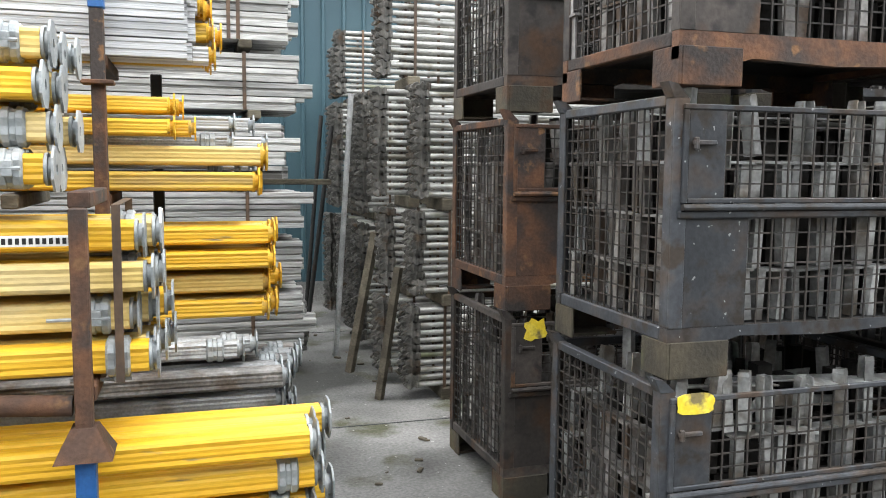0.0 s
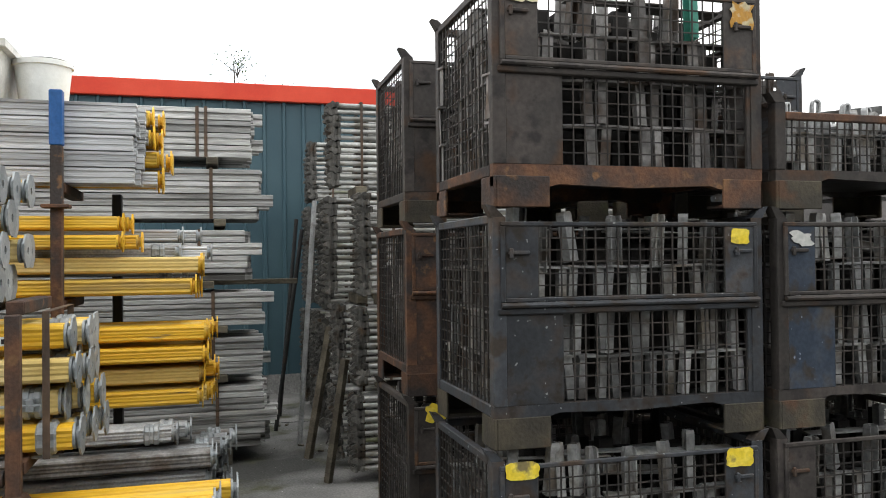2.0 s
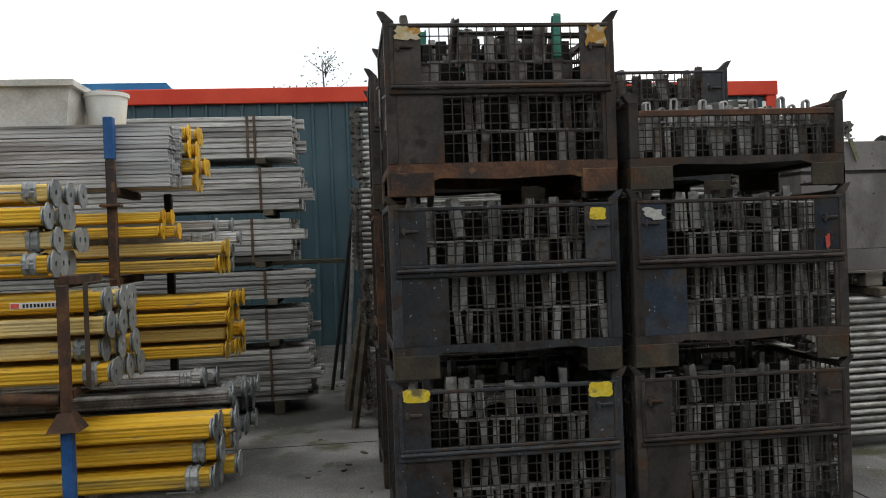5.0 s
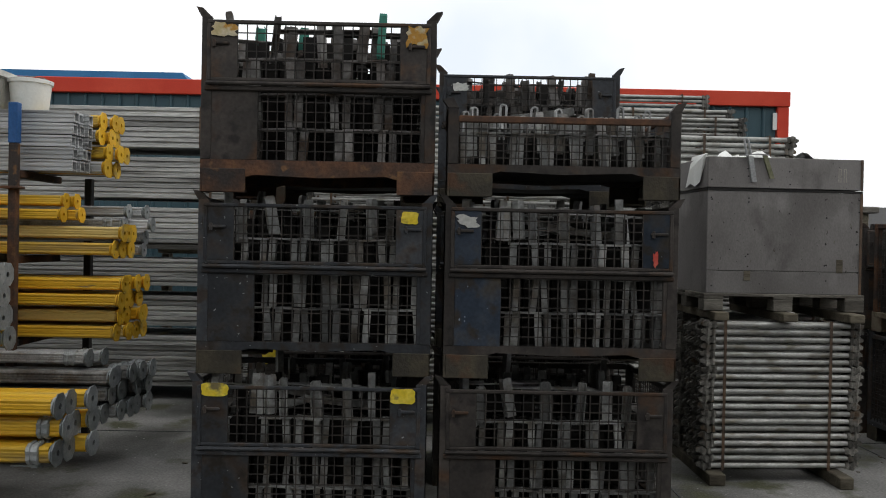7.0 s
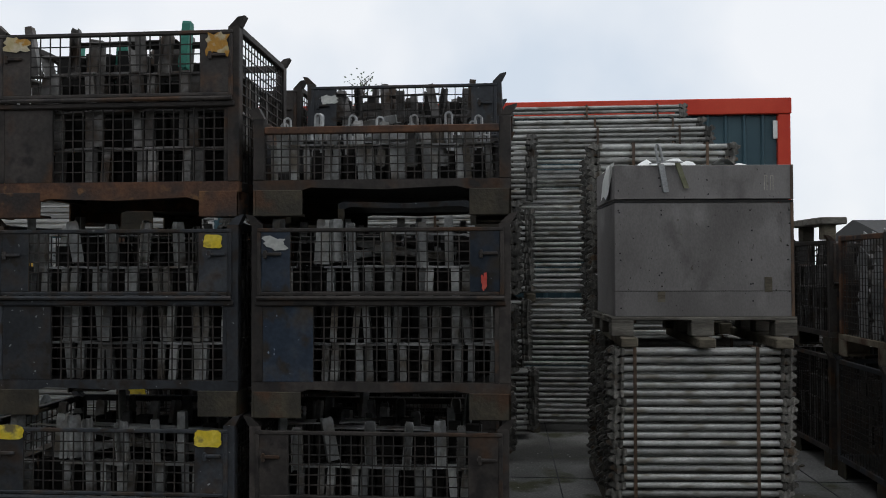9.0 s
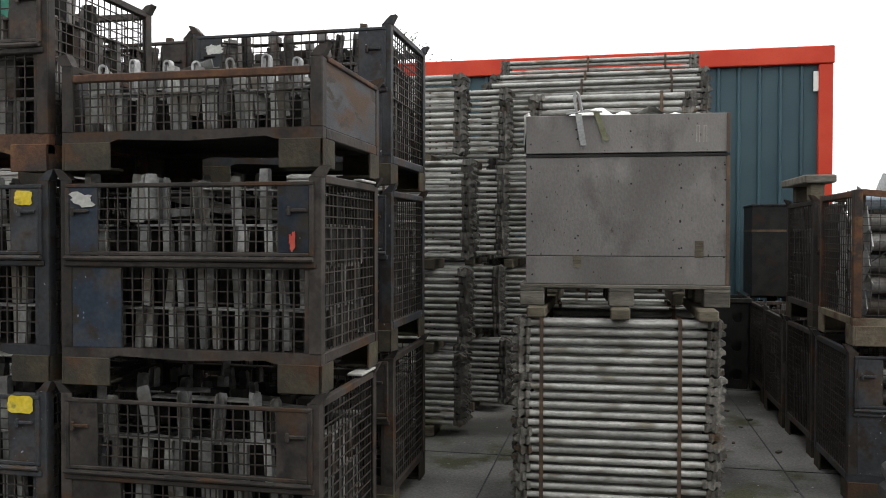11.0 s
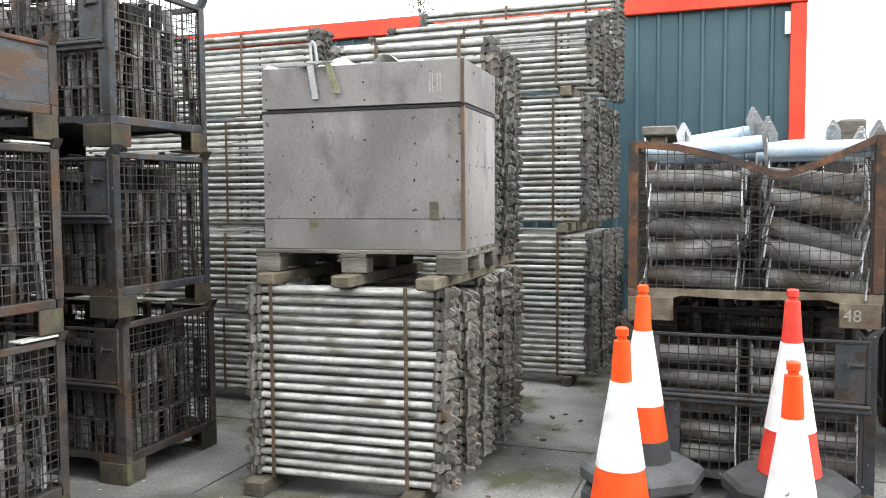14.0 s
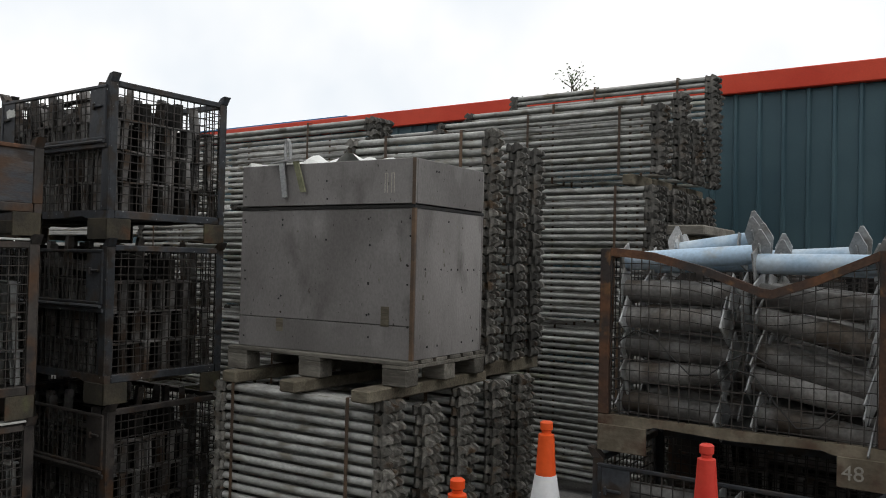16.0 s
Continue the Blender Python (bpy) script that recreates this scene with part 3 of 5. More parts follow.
def load(seed, tiers, lift=0.0, green=0, rows=2, sink=0.01, top_rows=3, meshes=FRESH, pitch=0.163):
    """Galvanised channel trestles standing in tiers inside one stillage, with boxes packed behind the outer ones,
    near-black to paint the shade.
    """
    g = random.Random(seed)
    frames, tall, flat, angle = meshes
    t = thing("channel_load", "browned steel channel trestles standing in tiers" if meshes is not FRESH else "dull galvanised steel channel trestles standing in tiers", "steel channels", group="loads of the stillages")
    pitch += g.uniform(-0.003, 0.004)
    packed = Build()
    for k in range(tiers):
        z = 0.166 + lift + 0.187 * k
        top = k == tiers - 1
        if not top:
            for y, back in ((0.070, 0), (SD - 0.070, 180)):
                x = 0.125 + g.uniform(-0.02, 0.015)
                while x < SW - 0.09:
                    if g.random() > 0.05:
                        part("channel_frame", g.choice(frames), M_FITTING, t).matrix_basis = pose(x + g.uniform(-0.008, 0.008), y + g.uniform(-0.008, 0.012), z + g.uniform(0, 0.003), g.uniform(-2.5, 2.5), g.gauss(0, 1.6), back + g.gauss(0, 6))
                    x += pitch
            # Frames along the ends use the darker copy, shade put into their colour.
            for x, a in ((0.050, -90), (SW - 0.050, 90)):
                y = 0.21
                while y < SD - 0.17:
                    part("channel_frame", g.choice(BROWNED_SHADED[0]), M_FITTING_OLD_SHADED, t).matrix_basis = pose(x, y + g.uniform(-0.01, 0.01), z + g.uniform(0, 0.003), g.uniform(-1.5, 1.5), g.gauss(0, 1.5), a + g.gauss(0, 5))
                    y += 0.165
            # Inner filler boxes: gap shade is put into their near-black colour.
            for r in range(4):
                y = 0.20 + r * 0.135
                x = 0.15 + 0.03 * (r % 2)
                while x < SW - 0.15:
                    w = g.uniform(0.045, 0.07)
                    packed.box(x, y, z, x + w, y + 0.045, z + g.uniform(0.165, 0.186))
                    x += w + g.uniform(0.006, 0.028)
        else:
            for r in range(top_rows):
                x = 0.12 + g.uniform(-0.02, 0.04)
                y = 0.085 + r * (SD - 0.22) / max(1, top_rows - 1)
                while x < SW - 0.13:
                    me = GREEN_CHANNEL if g.random() < green else g.choice(tall)
                    if g.random() > 0.1:
                        part("channel", me, M_FITTING, t).matrix_basis = pose(x, y + g.uniform(-0.02, 0.03), z - sink + g.uniform(-0.02, 0.03), g.uniform(-5, 5), g.gauss(0, 5), g.choice((0, 180, 90, 40)) + g.uniform(-15, 15))
                    x += pitch * g.choice((0.36, 0.5, 0.85, 1.1))
            for q in range(7):
                part("angle_bar", angle, M_FITTING, t).matrix_basis = pose(g.uniform(0.32, SW - 0.32), g.uniform(0.05, SD - 0.1), z + g.uniform(0.02, 0.10), g.uniform(-15, 15), g.gauss(0, 7), g.gauss(0, 14))
            for q in range(3):
                part("flat_bar", flat, M_FITTING, t).matrix_basis = pose(0.34 + 0.28 * q + g.uniform(-0.04, 0.04), 0.10 + g.uniform(-0.02, 0.3), z + 0.165 - sink + g.uniform(-0.02, 0.01), g.uniform(-12, 12), g.gauss(0, 2), g.gauss(0, 8))
            # Top tier gets the same shade-coloured filler, in two rows.
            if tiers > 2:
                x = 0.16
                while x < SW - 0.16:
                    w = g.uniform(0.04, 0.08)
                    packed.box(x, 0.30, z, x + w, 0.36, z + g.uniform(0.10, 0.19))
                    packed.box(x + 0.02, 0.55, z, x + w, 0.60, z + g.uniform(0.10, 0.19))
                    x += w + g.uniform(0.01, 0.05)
    tagged(part("packed_load", packed, M_PACKED_SHADE, t, "filler boxes behind the outer channels, near-black to paint shade"), kind="stuff")
    return t


still_blue = stillage(M_BLUE, "dark blue-grey steel mesh stillage with chipped paint", M_BLUE)
still_navy = stillage(M_BROWN, "grey-brown steel mesh stillage with scuffed navy panels", M_BROWN, panel=M_NAVY)
still_brown = stillage(M_BROWN, "brown-grey steel mesh stillage, rusting at the feet", M_BROWN)
still_rust = stillage(M_RUST, "heavily rusted steel mesh stillage", M_RUST)
still_top = stillage(M_BROWN, "brown steel mesh stillage on rusty feet, loaded above its rim", M_RUST, low=0.082)
still_half = half_stillage(M_BROWN, "low steel stillage with rusted solid ends")
load_a, load_b, load_c = load(3, 4, 0.0, 0.02), load(8, 4, 0.0, 0.04), load(21, 4, 0.0, 0.10, sink=0.02, top_rows=6, meshes=WIDE, pitch=0.245)
load_old, load_old_top = load(33, 4, meshes=BROWNED_SHADED), load(37, 4, sink=0.03, top_rows=5, meshes=BROWNED_SHADED)
load_half = load(14, 2, 0.0, sink=0.13)
loop = Build()
r0, r1 = 0.020, 0.011
arc = [(math.cos(math.pi * i / 8), math.sin(math.pi * i / 8)) for i in range(9)]
outer = [(r0, 0.0)] + [(r0 * c, 0.13 + r0 * n) for c, n in arc] + [(-r0, 0.0)]
inner = [(r1, 0.0)] + [(r1 * c, 0.13 + r1 * n) for c, n in arc] + [(-r1, 0.0)]
loop.loft([[(ox, 0, oz), (ix, 0, iz), (ix, 0.03, iz), (ox, 0.03, oz)] for (ox, oz), (ix, iz) in zip(outer, inner)])
loop_mesh = loop.mesh("handle_loop", M_GALV)
lg = random.Random(15)
for k in range(7):
    for dx, dy, dz in ((0.0, 0.10, 0.0), (-0.035, 0.20, -0.025), (0.01, 0.52, 0.005)):
        part("handle_loop", loop_mesh, M_GALV, load_half, "rounded galvanised handle loop").matrix_basis = pose(0.14 + 0.158 * k + dx + lg.uniform(-0.01, 0.01), dy, 0.352 + dz + lg.uniform(-0.01, 0.012), lg.uniform(-4, 4), lg.uniform(-4, 4), lg.uniform(-25, 25))
PITCH = 0.965
placed = []


def put(src, x, y, z, dx=0.0, turn=0.0):
    m = pose(x + dx, y, z, 0, 0, turn)
    if src in placed:
        return copy_thing(src, m)
    placed.append(src)
    src.matrix_basis = m
    return src


# stack A, B (front), C behind B, D behind A
STACKS = [
    (still_blue, load_a, 1.505, 2.30, 0, 0.0), (still_blue, load_b, 1.52, 2.305, 1, 0.0), (still_top, load_c, 1.525, 2.30, 2, 0.0),
    (still_brown, load_b, 2.82, 2.30, 0, 0.0), (still_navy, load_a, 2.83, 2.295, 1, 0.0), (still_half, load_half, 2.835, 2.30, 2, 0.0),
    (still_brown, load_old, 2.79, 3.60, 0, 0.4), (still_blue, load_old, 2.785, 3.58, 1, 0.0), (still_blue, load_old_top, 2.785, 3.58, 2, -0.4),
    (still_brown, load_old, 1.49, 3.66, 0, 0.5), (still_rust, load_old, 1.485, 3.66, 1, 0.0), (still_brown, load_old_top, 1.485, 3.68, 2, -0.6),
]
for s, ld, x, y, k, turn in STACKS:
    put(s, x, y, PITCH * k, 0, turn)
    put(ld, x, y, PITCH * k + 0.001, 0, turn)


def tag_patch(name, label, mat, x, y, z, w, h, seed, rag=0.06):
    """A brushed patch of paint with a ragged outline, a few tenths of a millimetre thick."""
    g = random.Random(seed)
    k = 20
    ring = []
    for i in range(k):
        a = 2 * math.pi * i / k
        s = max(abs(math.cos(a)), abs(math.sin(a)))
        q = (1 + g.uniform(-rag, rag)) / s
        ring.append((q * math.cos(a) * w / 2 * 0.93, q * math.sin(a) * h / 2 * 0.93))
    b = Build().loft([[(px, 0.0, pz) for px, pz in ring], [(px, -0.002, pz) for px, pz in ring]])
    o = tagged(new(name, b.mesh(name, mat)), label, "paint mark")
    o.location = (x, y, z)
    return o


FY = 2.287
tag_patch("paint_mark", "yellow paint patch on the stillage flap", M_PATCH, 2.64, FY + 0.005, 1.81, 0.095, 0.07, 1)
tag_patch("paint_mark", "yellow paint patch on the stillage flap", M_PATCH, 1.627, FY, 0.885, 0.15, 0.075, 2)
tag_patch("paint_mark", "yellow paint patch on the stillage flap", M_PATCH, 2.621, FY, 0.865, 0.14, 0.085, 3)
tag_patch("paint_mark", "white splashed paint mark on a navy flap", M_PATCH_WHITE, 2.948, FY - 0.004, 1.80, 0.12, 0.06, 4, 0.35)
tag_patch("paint_mark", "small red paint mark on a navy flap", M_PATCH_RED, 3.946, FY - 0.004, 1.61, 0.024, 0.08, 5, 0.35)
tag_patch("paint_mark", "peeling cream and orange paint patch", M_PATCH_RUST, 1.648, FY, 2.784, 0.13, 0.075, 6, 0.3)
tag_patch("paint_mark", "peeling cream and orange paint patch", M_PATCH_RUST, 2.659, FY, 2.77, 0.13, 0.115, 7, 0.3)
tag_patch("paint_mark", "faded cream paint patch on a flap", M_PATCH_WHITE, 2.93, 3.569, 2.75, 0.11, 0.06, 8, 0.2)
tag_patch("paint_mark", "yellow paint patch on a rusted stillage", M_PATCH, 1.64, 3.648, 0.87, 0.12, 0.11, 9, 0.2)

for x0, y0, z0, x1, y1, z1, lab in ((4.03, 2.86, 1.905, 4.075, 3.10, 1.93, "chipped cream paint on a stillage rail"), (3.99, 2.88, 0.945, 4.07, 3.12, 0.975, "chipped cream paint on a stillage rail")):
    b = Build().bevel_box(x0, y0, z0, x1, y1, z0 + 0.012, 0.003)
    tagged(new("paint_mark", b.mesh("paint_mark", M_PATCH_WHITE)), lab, "paint mark")

# ---- bundles of scaffold ledgers ----
HEAD_RINGS = ((0.0, 0.022, -0.022, 0.022), (0.018, 0.030, -0.024, 0.026), (0.032, 0.018, -0.020, 0.014), (0.048, 0.020, -0.034, 0.020),
              (0.062, 0.027, -0.030, 0.034), (0.078, 0.016, -0.012, 0.030), (0.104, 0.011, -0.006, 0.012))


def ledger_head(b, x, s, m=None):
    """Cast wedge head at a tube's end; s points outward along x."""
    rings = [[Vector((x + s * a, q, lo)), Vector((x + s * a, q, lo * 0.2)), Vector((x + s * a, q * 0.7, hi)), Vector((x + s * a, -q, hi)), Vector((x + s * a, -q, lo))] for a, q, lo, hi in HEAD_RINGS]
    b.loft([[m @ p if m else p for p in r] for r in rings])


LEDGERS = {}


def ledger_meshes(length):
    if length not in LEDGERS:
        t = Build().tube((0.08, 0, 0), (length - 0.08, 0, 0), 0.0192, 10).mesh("tube", M_GALV_OLD, True)
        h1, h2 = Build(), Build()
        ledger_head(h1, 0.085, -1)
        ledger_head(h2, length - 0.085, 1)
        LEDGERS[length] = (t, h1.mesh("wedge_head", M_HEAD), h2.mesh("wedge_head", M_HEAD))
    return LEDGERS[length]


def ledger_bundle(x, y, z, length, cols, rows, straps=(0.12, 0.86), seed=0, label="", dy=0.056, dz=0.0535, near=False, turn=0.0):
    """A strapped bundle of galvanised ledgers; the hidden inner tubes are left out, their heads are kept."""
    g = random.Random(seed)
    t = thing("ledger_bundle", label or "strapped bundle of weathered galvanised scaffold ledgers", "scaffold ledgers", pose(x, y, z, 0, 0, turn), "ledger bundles in the yard")
    tm, hl, hr = ledger_meshes(length)
    rest = Build()
    for c in range(cols):
        for r in range(rows):
            off = g.gauss(0, 0.008)
            yy, zz = 0.028 + c * dy + g.uniform(-0.003, 0.003), 0.027 + r * dz
            if c == 0 or r == rows - 1 or (near and c == cols - 1):
                o = part("tube", tm, M_GALV_OLD, t)
                o.matrix_basis = pose(off, yy, zz, g.uniform(0, 360))
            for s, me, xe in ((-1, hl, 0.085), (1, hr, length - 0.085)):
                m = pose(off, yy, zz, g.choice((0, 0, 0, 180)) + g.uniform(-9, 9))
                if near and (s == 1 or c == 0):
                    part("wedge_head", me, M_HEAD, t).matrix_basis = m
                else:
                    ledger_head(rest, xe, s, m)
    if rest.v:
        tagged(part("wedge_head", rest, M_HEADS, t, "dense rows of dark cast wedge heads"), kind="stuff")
    w, h = cols * dy, rows * dz
    for s in straps:
        b = Build()
        xs = length * s
        b.loft([[(xs + px, py, pz) for py, pz in ((-0.004, -0.003), (w + 0.004, -0.003), (w + 0.004, h + 0.004), (-0.004, h + 0.004))] for px in (-0.011, 0.011)], cap=False)
        part("strap", b, M_BAND, t, "rust-brown steel strap")
    return t


def bearer(x, y0, y1, z, w=0.09, h=0.085, mat=None):
    b = Build().bevel_box(-w / 2, 0, 0, w / 2, y1 - y0, h, 0.007)
    o = tagged(new("timber_bearer", b.mesh("timber_bearer", mat or M_BEARER)), "rough damp timber bearer under stacked steel", "timber bearer", "timber bearers")
    o.location = (x, y0, z)
    return o


def bearers(x, length, y0, y1, z, h=0.085):
    for s in (0.1, 0.88):
        bearer(x + length * s, y0, y1, z, h=h)


# front stack below the plywood crate
for i in range(5):
    ledger_bundle(4.72 + (0.0, 0.03, 0.01, 0.05, 0.02)[i], 3.80 + 0.325 * i, 0.088, 1.17 - 0.02 * (i % 2), 3, (20, 19, 20, 20, 20)[i], seed=40 + i, near=True, dy=0.052, turn=3.0,
                  straps=(0.13, 0.80), label="strapped bundle of short galvanised scaffold ledgers")
bearer(4.80, 3.70, 5.45, 0, 0.12)
bearer(5.70, 3.66, 5.45, 0, 0.10)
for x, y0 in ((4.84, 3.80), (5.32, 3.76), (5.80, 3.76)):
    bearer(x, y0, 4.83, 1.162, 0.11, 0.062, M_BEARER)
# tall bundles behind the crate
bearers(4.74, 1.12, 4.86, 5.62, 1.162, 0.085)
for i in range(3):
    ledger_bundle(4.70 + 0.02 * (i % 2), 4.86 + 0.27 * i, 1.249, 1.13, 2, (26, 25, 25)[i], near=i == 0, turn=2.0, seed=60 + i, straps=(0.3, 0.8))
# right back stack
for i, (y, tops) in enumerate(((6.85, 3), (7.28, 3), (7.72, 3), (8.15, 4))):
    z = 0.0
    plan = [(23, 2.0), (20, 2.0), (10 if tops == 3 else 19, 2.1)] if i != 1 else [(23, 2.0), (20, 2.0), (13, 2.1)]
    for k, (rows, ln) in enumerate(plan):
        x = 6.14 - ln - (0.04 if k == 1 else 0.0) + 0.02 * (i % 2)
        bearers(x, ln, y - 0.02, y + 0.40, z)
        z += 0.087
        ledger_bundle(x, y, z, ln, 4, rows, seed=80 + 9 * i + k, straps=(0.45, 0.84))
        z += rows * 0.0535 + 0.004
# left stack, long ledgers running from the alley to the centre
LEFT = [(5.50, (11, 11, 15, 0), 4.13), (5.98, (11, 11, 15, 13), 4.0), (6.48, (11, 11, 15, 12), 4.3), (7.2, (20, 20, 0, 0), 4.1), (7.75, (20, 20, 0, 0), 4.1), (8.4, (20, 20, 12, 0), 4.1), (8.85, (20, 20, 10, 0), 4.1)]
for i, (y, levels, xr) in enumerate(LEFT):
    z = 0.0
    for k, rows in enumerate(levels):
        if not rows:
            continue
        ln = 2.62
        bearers(xr - ln, ln, y - 0.02, y + 0.42, z)
        z += 0.087
        ledger_bundle(xr - ln + 0.03 * ((i + k) % 3) - 0.02, y, z, ln, 5, rows, seed=130 + 9 * i + k, straps=(0.10, 0.72))
        z += rows * 0.0535 + 0.004
# loose timbers and tubes leaning on the ledger ends
for n_, (x0, y0, x1, y1, z1, r, mat, lab) in enumerate((
        (1.30, 5.62, 1.44, 5.62, 0.95, 0.035, M_BEARER, "dark timber batten leaning on ledger ends"),
        (1.24, 6.45, 1.42, 6.30, 1.15, 0.04, M_BEARER, "dark timber batten leaning on ledger ends"),
        (1.05, 7.7, 1.36, 8.0, 2.05, 0.022, M_DARK, "rusty tube leaning on the ledger stack"),
        (1.22, 7.0, 1.40, 7.2, 2.3, 0.024, M_GALV, "galvanised tube leaning on the ledger stack"),
        (1.15, 8.5, 1.38, 8.8, 2.2, 0.022, M_DARK, "rusty tube leaning on the ledger stack"))):
    b = Build().tube((x0, y0, 0.0), (x1, y1, z1), r, 4 if mat is M_BEARER else 10, turn=0.785)
    tagged(new("leaning_batten" if mat is M_BEARER else "leaning_tube", b.mesh("leaning_pole", mat)), lab, "pole")

# ---- plywood crate on a pallet ----
PZ = 1.2265
pallet = thing("pallet", "weathered timber pallet on top of the ledgers", "pallet", pose(4.735, 3.88, PZ, 0, 0, 3.0))
for x in (0.0, 0.52, 1.06):
    for y in (0.0, 0.36, 0.68):
        part("block", Build().bevel_box(x, y, 0, x + 0.145, y + 0.11, 0.085, 0.005), M_PALLET, pallet)
for x in (0.0, 0.52, 1.06):
    part("stringer", Build().bevel_box(x, 0, 0.085, x + 0.145, 0.80, 0.105, 0.003), M_PALLET, pallet)
for i in range(6):
    part("deck_board", Build().bevel_box(0, i * 0.138, 0.105, 1.205, i * 0.138 + 0.11, 0.125, 0.003), M_PALLET, pallet)
crate = thing("plywood_crate", "large grey weathered plywood crate full of plastic sheeting", "crate", pose(4.765, 3.93, PZ + 0.126, 0, 0, 3.0))
CW, CD, CH = 1.17, 0.70, 1.0
for y0, z0, z1 in ((0.0, 0.0, 0.165), (0.001, 0.167, 0.752), (0.0, 0.775, CH)):
    part("front_board", Build().bevel_box(0, y0, z0, CW, y0 + 0.018, z1, 0.003), M_PLY, crate)
part("back_panel", Build().bevel_box(0, CD - 0.018, 0, CW, CD, CH, 0.003), M_PLY, crate)
for x in (0.0, CW - 0.018):
    for z0, z1 in ((0.0, 0.752), (0.775, CH)):
        part("side_board", Build().bevel_box(x, 0.02, z0, x + 0.018, CD - 0.02, z1, 0.003), M_PLY, crate)
part("base_panel", Build().box(0.02, 0.02, 0.0, CW - 0.02, CD - 0.02, 0.02), M_PLY, crate)
band = Build()
for a in ((-0.003, -0.003, CW + 0.003, 0.012), (-0.003, CD - 0.012, CW + 0.003, CD + 0.003)):
    band.box(a[0], a[1], 0.753, a[2], a[3], 0.768)
for x in (-0.003, CW - 0.012):
    band.box(x, 0.012, 0.753, x + 0.015, CD - 0.012, 0.768)
part("steel_band", band, M_DARK, crate, "dark steel band round the crate")
nail = Build().tube((0, -0.002, 0), (0, 0.004, 0), 0.006, 6).mesh("nail_head", M_DARK)
g = random.Random(5)
for i in range(46):
    o = part("nail_head", nail, M_DARK, crate)
    if i < 30:
        o.location = (g.choice((0.03, 0.3, 0.62, 0.9, CW - 0.03)) + g.uniform(-0.01, 0.01), 0, g.uniform(0.05, CH - 0.05))
        if 0.73 < o.location.z < 0.80:
            o.location.z = 0.70
    else:
        o.matrix_basis = pose(CW, g.uniform(0.05, CD - 0.05), g.choice((0.06, 0.12, 0.45, 0.7, 0.95)), 0, 0, 90)
for x0, x1, z0, z1 in ((0.28, 0.33, 0.095, 0.165), (0.98, 1.03, 0.16, 0.26)):
    part("scar", Build().bevel_box(x0, -0.003, z0, x1, -0.0005, z1, 0.001), M_BEARER, crate, "dark worn scar")
# crumpled sheeting showing above the rim
sheet = Build()
g = random.Random(9)
nx, ny = 26, 14
grid = [(0.025 + 1.12 * i / nx, 0.025 + 0.65 * j / ny,
         CH - 0.035 + 0.19 * max(0, noise.noise(Vector((i * 0.22, j * 0.3, 3.1))) + 0.2) * min(1, 3 * i / nx, 2.2 * (nx - i) / nx) + 0.03 * abs(noise.noise(Vector((i * 0.9, j * 0.9, 0))))) for j in range(ny + 1) for i in range(nx + 1)]
sheet.add(grid, [(j * (nx + 1) + i, j * (nx + 1) + i + 1, (j + 1) * (nx + 1) + i + 1, (j + 1) * (nx + 1) + i) for j in range(ny) for i in range(nx)])
so = tagged(new("plastic_sheeting", sheet.mesh("plastic_sheeting", M_WHITE)), "crumpled white plastic sheeting heaped in the crate", "plastic sheeting")
so.matrix_basis = pose(4.765, 3.93, PZ + 0.126, 0, 0, 3.0)
flapb = Build()
flapb.loft([[(-0.016, 0.05 + 0.1 * k, CH + 0.012 - 0.03 * k), (0.012, 0.05 + 0.1 * k, CH + 0.03), (0.016, 0.08 + 0.1 * k, CH + 0.03), (-0.020, 0.11 + 0.1 * k, CH - 0.18 - 0.03 * (k % 2))] for k in range(4)])
fo = tagged(new("plastic_sheet_edge", flapb.mesh("plastic_sheet_edge", M_WHITE)), "loose edge of white plastic over the crate rim", "plastic sheeting")
fo.matrix_basis = pose(4.765, 3.93, PZ + 0.126, 0, 0, 3.0)
clamp = thing("timber_clamp", "mossy lath and galvanised angle hooked over the crate rim", "clamp", pose(5.10, 3.935, PZ + 0.126 + CH, 0, 0, 3))
part("angle_iron", Build().loft([[(x, -0.010, z), (x + 0.036, -0.010, z), (x + 0.036, -0.004, z), (x + 0.006, -0.004, z), (x + 0.006, 0.026, z), (x, 0.026, z)] for x, z in ((-0.015, -0.18), (-0.045, 0.005))]), M_GALV, clamp, "grey galvanised angle")
part("lath", Build().loft([[(x, -0.016, z), (x + 0.034, -0.016, z), (x + 0.034, -0.004, z), (x, -0.004, z)] for x, z in ((0.118, -0.155), (0.060, 0.012))]), M_LATH, clamp, "green mossy timber lath")
part("flat_bar", Build().loft([[(x, y, z), (x, y + 0.05, z + 0.004), (x, y + 0.05, z + 0.012), (x, y, z + 0.008)] for x, y, z in ((-0.10, -0.018, 0.004), (0.02, -0.02, 0.016), (0.11, -0.02, 0.012))]), M_GALV, clamp, "dull flat bar across the rim")
part("rod", Build().path([(-0.035, 0.03, 0.0), (-0.052, 0.05, 0.12), (-0.042, 0.05, 0.145), (-0.025, 0.05, 0.13), (-0.005, 0.04, 0.02)], 0.009, 6), M_GALV, clamp, "bent galvanised rod")
x = CW - 0.004
part("corner_iron", Build().bevel_box(x - 0.012, -0.004, 0.0, x + 0.008, 0.0, 0.752, 0.001).bevel_box(x + 0.004, 0.0, 0.0, x + 0.008, 0.014, 0.752, 0.001).bevel_box(x - 0.012, -0.004, 0.77, x + 0.008, 0.0, CH, 0.001), M_BAND, crate, "thin rusty corner strip")
